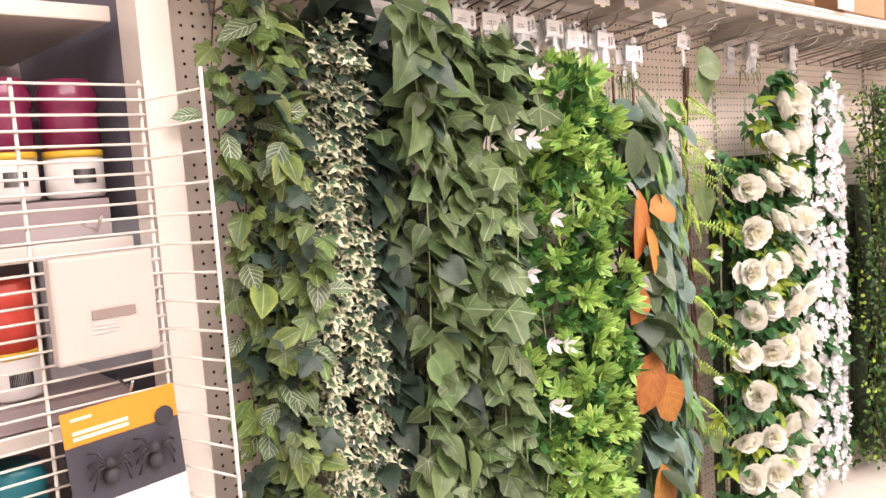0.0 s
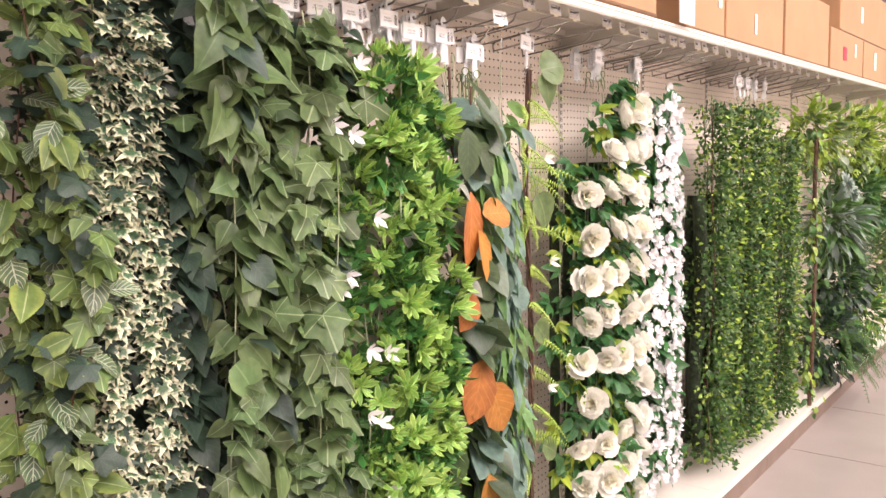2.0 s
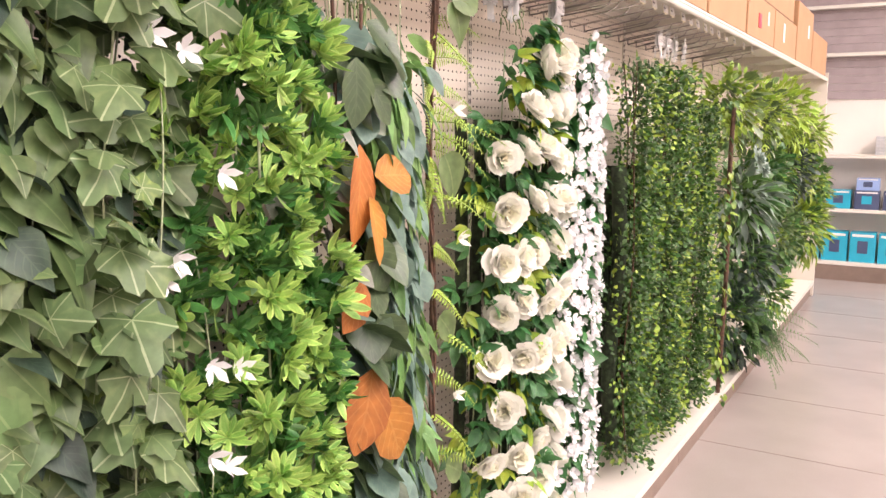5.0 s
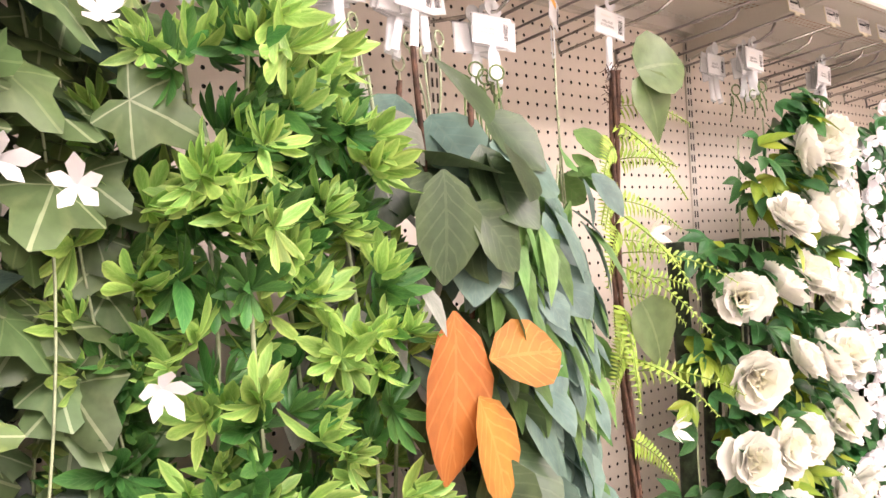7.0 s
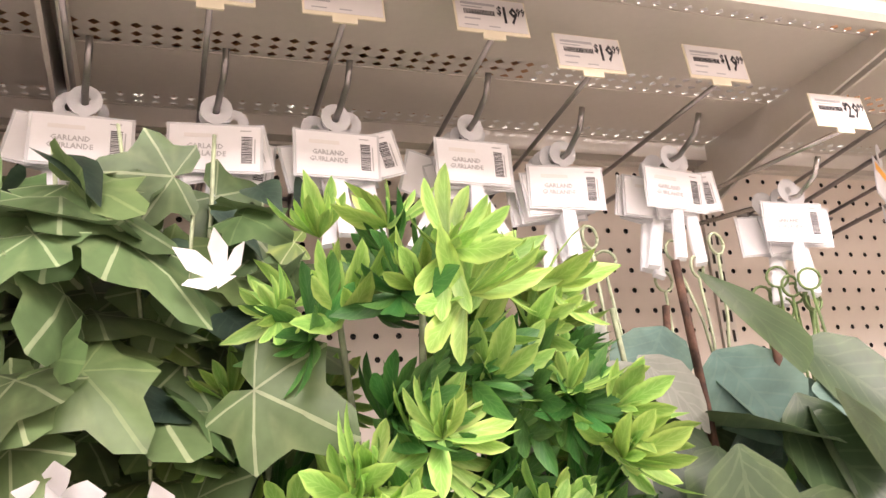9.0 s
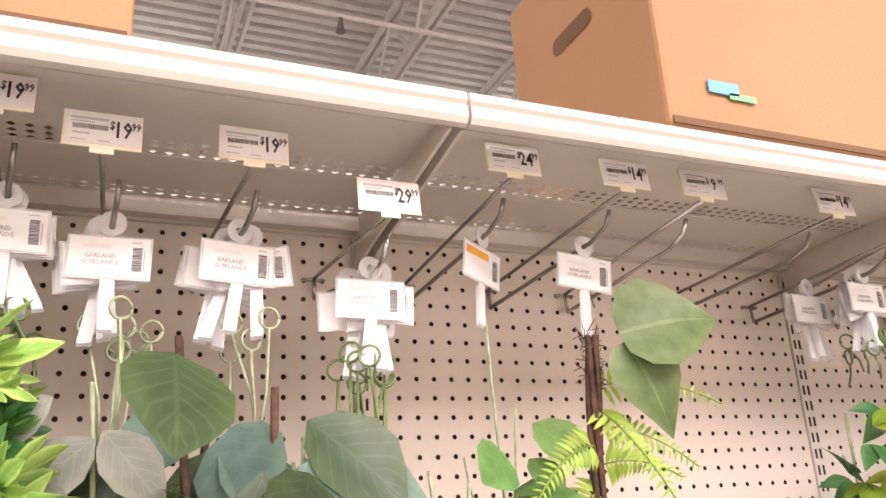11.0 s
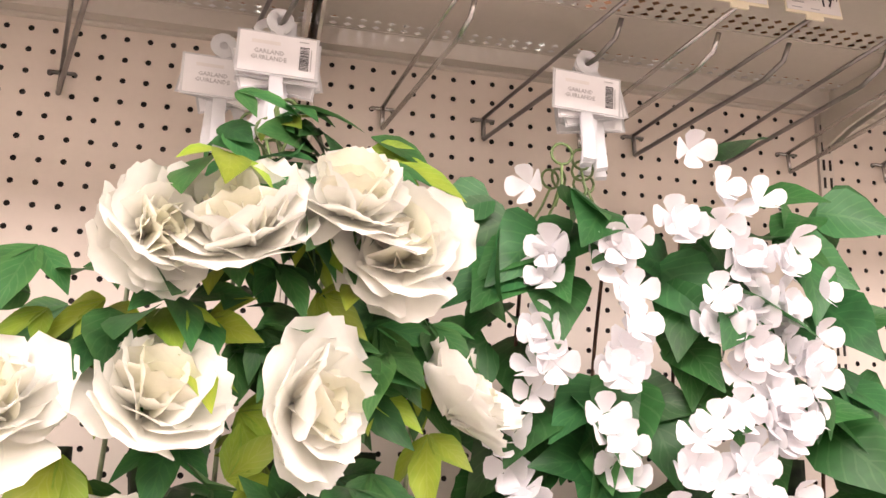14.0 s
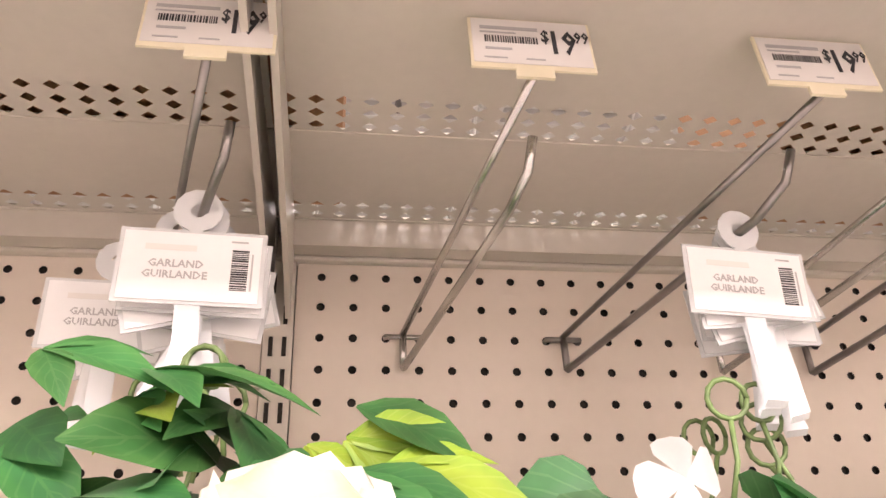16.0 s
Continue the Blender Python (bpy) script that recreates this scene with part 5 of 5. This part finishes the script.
for x in (RX1 + 0.035,):
    s = Soup()
    s.tube([(x, -0.26, 0.1), (x, -0.26, 1.83)], 0.0038, M_WHITE, 6)
    part("edge_wire", s, rack, "", True)
for x in (RX1 - 0.004, RX1 - 0.22, RX1 - 0.62):
    s = Soup()
    s.tube([(x, RY + 0.006, 0.1), (x, RY + 0.006, 1.825)], 0.0035, M_WHITE, 6)
    part("upright_wire", s, rack, "", True)
s = Soup()
s.box(BAY_X - 0.075, -0.085, 0, BAY_X - 0.012, 0.0, 2.3, M_WHITE)
structure(thing("trim_bay_post", s), "cream steel post at the start of the run")
M_DARKP = mat("grey_bay_panel", (0.16, 0.16, 0.2), 0.25, var=0.06, scale=3)
structure(boxed("wall_bay_side", BAY_X - 0.05, 0.061, 0, BAY_X - 0.03, 0.7, 2.4, M_DARKP), "glossy dark grey side panel of the bay")
structure(boxed("wall_bay_back", -3.8, 0.7, 0, BAY_X, 0.72, 2.4, M_WALLFAR), "grey-mauve slatted back of the bay")
for zz in (1.54, 1.2, 1.98):
    boxob = boxed("bay_shelf", -3.8, 0.02, zz - 0.03, BAY_X - 0.08, 0.66, zz, M_SHELF if zz != 1.54 else M_WHITE, 0.003)
    tagged(boxob, "cream steel shelf inside the display bay", "shelf", "bay shelves")
M_PURP = mat("plum_wax", (0.2, 0.02, 0.07), 0.25, var=0.15)
M_CORAL = mat("coral_wax", (0.62, 0.07, 0.05), 0.3, var=0.1)
M_TEAL = mat("teal_wax", (0.02, 0.2, 0.25), 0.3, var=0.1)
M_YEL = mat("amber_lid", (0.8, 0.5, 0.05), 0.4)


def jar(x, y, z, m, h=0.23, rad=0.055, label="large plum jar with amber band and white label"):
    e = thing("candle_jar", None, label, "jar", "jars on the bay shelf")

    def lathe(prof, mm, name, lab=""):
        s = Soup()
        n = 20
        vs = [(x + q * math.cos(a * 6.2832 / n), y + q * math.sin(a * 6.2832 / n), z + zz) for q, zz in prof for a in range(n)]
        fs = [(i * n + a, i * n + (a + 1) % n, (i + 1) * n + (a + 1) % n, (i + 1) * n + a) for i in range(len(prof) - 1) for a in range(n)]
        fs += [tuple(reversed(range(n))), tuple((len(prof) - 1) * n + a for a in range(n))]
        s.add(vs, fs, mm)
        part(name, s, e, lab, True)

    lathe([(rad * 0.92, 0), (rad, 0.006), (rad, h * 0.34)], M_PAPER, "label_band", "white label with barcode")
    lathe([(rad * 1.02, h * 0.341), (rad * 1.02, h * 0.4)], M_YEL, "amber_band")
    lathe([(rad, h * 0.401), (rad, h * 0.7), (rad * 0.94, h * 0.74), (rad * 1.04, h * 0.77), (rad * 1.04, h * 0.88), (rad * 0.9, h * 0.95), (rad * 0.86, h)], m, "glass_body")
    s = Soup()
    for k in range(14):
        s.box(x - 0.02 + k * 0.003, y - rad - 0.001, z + h * 0.12, x - 0.0185 + k * 0.003, y - rad + 0.004, z + h * 0.24, M_INK)
    part("barcode", s, e)


for i, x in enumerate((-2.325, -2.45, -2.6, -2.75)):
    jar(x, 0.13, 1.62, M_PURP)
plat = boxed("shelf_riser", -3.7, 0.03, 1.543, -2.3, 0.4, 1.617, M_WALLFAR, 0.003)
tagged(plat, "grey-mauve riser strip on the bay shelf", "shelf riser")
for x in (-2.48, -2.62, -2.78):
    jar(x, 0.13, 1.25, M_CORAL, label="large coral red jar with amber band and white label")
plat = boxed("shelf_riser", -3.7, 0.03, 1.203, -2.3, 0.4, 1.247, M_WALLFAR, 0.003)
tagged(plat, "grey-mauve riser strip on the bay shelf", "shelf riser")
boxob = boxed("bay_shelf", -3.8, 0.02, 0.85, BAY_X - 0.08, 0.66, 0.88, M_SHELF, 0.003)
tagged(boxob, "cream steel shelf inside the display bay", "shelf", "bay shelves")
for x in (-2.5, -2.66, -2.84):
    jar(x, 0.13, 0.882, M_TEAL, 0.24, label="large teal jar with amber band and white label")
fr = thing("black_frame_rack", None, "black metal frame with pale panes in the bay", "picture frame")
for a in ((-3.3, 1.99, -2.52, 2.01), (-3.3, 2.06, -2.52, 2.075), (-2.535, 1.99, -2.52, 2.35), (-3.3, 2.16, -2.52, 2.175)):
    s = Soup()
    s.box(a[0], 0.05, a[1], a[2], 0.07, a[3], M_NAVY)
    part("frame_bar", s, fr)
s = Soup()
s.box(-3.3, 0.072, 2.0, -2.53, 0.076, 2.34, M_PAPER)
part("pane", s, fr, "pale pane")

# packs hung on the wire rack
pk = thing("white_paper_pack", None, "white paper pack in a clear plastic bag on the wire rack", "stationery pack")
M_CREAM = mat("cream_paper", (0.47, 0.41, 0.36), 0.6, var=0.02, bump=0.02)
b = boxed("paper_block", -2.485, -0.165, 1.345, -2.31, -0.135, 1.525, M_CREAM, 0.006)
b.parent = pk
M_BAG = mat("clear_bag", (0.9, 0.9, 0.92), 0.12, var=0.02, bump=0.3, fine=60, alpha=0.08)
bm = bmesh.new()
bmesh.ops.create_grid(bm, x_segments=24, y_segments=30, size=0.5)
rr = random.Random(9)
for v in bm.verts:
    u, w = v.co.x, v.co.y
    v.co = Vector((-2.40 + u * 0.205, -0.172 - 0.006 * noise.noise(Vector((u * 9, w * 9, 0.3))) + (0.03 * max(0, w - 0.33) / 0.17 if w > 0.33 else 0), 1.452 + w * 0.25 + 0.006 * noise.noise(Vector((u * 6, 2, w)))))
me = bpy.data.meshes.new("plastic_bag")
bm.to_mesh(me)
bm.free()
me.materials.append(M_BAG)
bg = new("plastic_bag", me)
bg.parent = pk
tagged(bg, "crinkled clear plastic bag")
s = Soup()
s.box(-2.425, -0.1672, 1.415, -2.35, -0.1655, 1.432, M_KICK)
for k in range(3):
    s.box(-2.425, -0.1672, 1.405 - k * 0.007, -2.385 + 0.008 * (k % 2), -0.1655, 1.4075 - k * 0.007, M_GREY_INK)
part("printed_band", s, pk, "brown printed band and small print")
s = Soup()
s.tube([(-2.4, -0.1, 1.575), (-2.4, -0.16, 1.565), (-2.4, -0.19, 1.59)], 0.003, M_HOOKC, 6)
part("wire_hook", s, pk, "", True)
M_ORN = mat("orange_card", (0.85, 0.27, 0.02), 0.5, var=0.04)
M_DKC = mat("charcoal_card", (0.05, 0.05, 0.065), 0.5, var=0.1)
sp = thing("spider_decoration_pack", None, "orange and charcoal card pack with two black plastic spiders", "decoration pack")
tilt = pose(-2.385, -0.15, 1.155, 0, -3, 0)
for nm, a, m in (("header_card", (-0.1, -0.002, 0.055, 0.1, 0.0, 0.115), M_ORN), ("backing_card", (-0.1, -0.001, -0.055, 0.1, 0.001, 0.0545), M_DKC), ("lower_card", (-0.1, -0.001, -0.2, 0.1, 0.001, -0.0555), M_PAPER)):
    s = Soup()
    s.box(*a, m)
    part(nm, s, sp).matrix_basis = tilt
s = Soup()
for k in range(2):
    s.box(-0.085, -0.0035, 0.074 - k * 0.01, 0.01, -0.0021, 0.08 - k * 0.01, M_HOLDER)
s.box(-0.085, -0.0035, 0.098, -0.05, -0.0021, 0.103, M_HOLDER)
part("print", s, sp, "pale lettering bars").matrix_basis = tilt
s = Soup()
n = 18
s.add([(0.074 + 0.018 * math.cos(a * 6.2832 / n), -0.004, 0.062 + 0.018 * math.sin(a * 6.2832 / n)) for a in range(n)], [tuple(range(n))], M_INK)
part("round_seal", s, sp, "black round seal").matrix_basis = tilt
for cx in (-0.035, 0.045):
    s = Soup()
    for i in range(2):
        c0 = Vector((cx, -0.012, 0.012 - i * 0.024 if i else 0.012))
        rr_ = 0.011 if i == 0 else 0.015
        vs = [tuple(c0 + Vector((rr_ * math.sin(b) * math.cos(a), rr_ * 0.8 * math.sin(b) * math.sin(a), rr_ * math.cos(b)))) for b in [q * math.pi / 6 for q in range(7)] for a in [w * 6.2832 / 10 for w in range(10)]]
        s.add(vs, [(q * 10 + w, q * 10 + (w + 1) % 10, q * 10 + 10 + (w + 1) % 10, q * 10 + 10 + w) for q in range(6) for w in range(10)], M_INK)
    for sg in (-1, 1):
        for q in range(4):
            an = -0.9 + q * 0.55
            p1 = Vector((cx + sg * 0.022, -0.024, 0.012 + math.sin(an) * 0.02 + 0.014))
            p2 = Vector((cx + sg * (0.038 - abs(an) * 0.006), -0.01, 0.008 + math.sin(an) * 0.045))
            s.tube([(cx + sg * 0.005, -0.012, 0.008), p1, p2], 0.0022, M_INK, 5)
    part("plastic_spider", s, sp, "black plastic spider", True).matrix_basis = tilt
s = Soup()
s.tube([(-2.37, -0.1, 1.295), (-2.37, -0.155, 1.28), (-2.37, -0.17, 1.3)], 0.003, M_HOOKC, 6)
part("wire_hook", s, sp, "", True)


# ------------------------------------------------------------------ shelving across the far aisle
def slat_bay(y0, y1):
    e = thing("far_shelving_unit", None, "cream shelving with grey slatted back across the aisle", "shelving unit", "far shelving")
    s = Soup()
    s.box(FAR_X + 0.45, y0, 0, FAR_X + 0.5, y1, 3.6, M_WALLWHITE)
    part("back", s, e)
    for k in range(20):
        s = Soup()
        z0 = 1.95 + k * 0.085
        s.box(FAR_X + 0.43, y0 + 0.02, z0, FAR_X + 0.449, y1 - 0.02, z0 + 0.082, M_WALLFAR)
        part("slat", s, e, "grey-mauve slat")
    for zz, d in ((0.2, 0.44), (0.77, 0.4), (1.35, 0.4), (2.44, 0.12), (2.95, 0.12), (3.4, 0.12)):
        s = Soup()
        s.box(FAR_X + 0.44 - d, y0 + 0.01, zz - 0.035, FAR_X + 0.429, y1 - 0.01, zz, M_WHITE)
        part("shelf_board", s, e)
    s = Soup()
    s.box(FAR_X + 0.0, y0, 0, FAR_X + 0.42, y1, 0.16, M_KICK)
    part("kick_plate", s, e, "brown kick plate")
    s = Soup()
    s.box(FAR_X + 0.40, y0 - 0.015, 0.17, FAR_X + 0.44, y0 + 0.008, 3.6, M_WHITE)
    part("upright", s, e)


for q in range(5):
    slat_bay(-4.6 + q * 1.2, -3.4 + q * 1.2)


def small_box(x, y, z, w, d, h, m, label, grp):
    e = thing("boxed_product", None, label, "box", grp)
    b = boxed("carton", x, y, z, x + d, y + w, z + h, m, 0.004)
    b.parent = e
    s = Soup()
    s.box(x - 0.003, y + w * 0.3, z + h * 0.3, x - 0.0005, y + w * 0.7, z + h * 0.72, M_NAVY if m is not M_NAVY else M_BLUE)
    part("printed_panel", s, e)
    s = Soup()
    s.box(x - 0.003, y + w * 0.08, z + h * 0.86, x - 0.0005, y + w * 0.92, z + h * 0.94, M_PAPER)
    part("printed_line", s, e)


y = -4.4
r = random.Random(77)
while y < 0.6:
    small_box(FAR_X + 0.08, y, 0.2, 0.25, 0.2, 0.32, M_BLUE if r.random() < 0.8 else M_PAPER, "bright blue product carton on far shelf", "far cartons")
    m = (M_LILAC, M_LILAC, M_BLUE, M_NAVY)[int(r.random() * 4)]
    small_box(FAR_X + 0.08, y, 0.77, 0.24, 0.2, 0.2, m, "blue or lilac product carton on far shelf", "far cartons")
    if r.random() < 0.6:
        small_box(FAR_X + 0.1, y + 0.01, 0.972, 0.22, 0.2, 0.13, M_LILAC if r.random() < 0.5 else M_BLUE, "blue or lilac carton stacked on another", "far cartons")
    y += 0.275
M_MACH = mat("pale_machine_box", (0.6, 0.6, 0.62), 0.5)
for y in (-3.9, -3.35, -2.8, -2.25, -1.7):
    small_box(FAR_X + 0.06, y, 1.352, 0.5, 0.3, 0.34, M_MACH, "white and grey craft machine carton", "far cartons")
for k in range(6):
    small_box(FAR_X + 0.06, -1.15, 1.352 + k * 0.033, 0.4, 0.3, 0.031, M_MACH, "flat grey carton in a stack on far shelf", "far cartons")
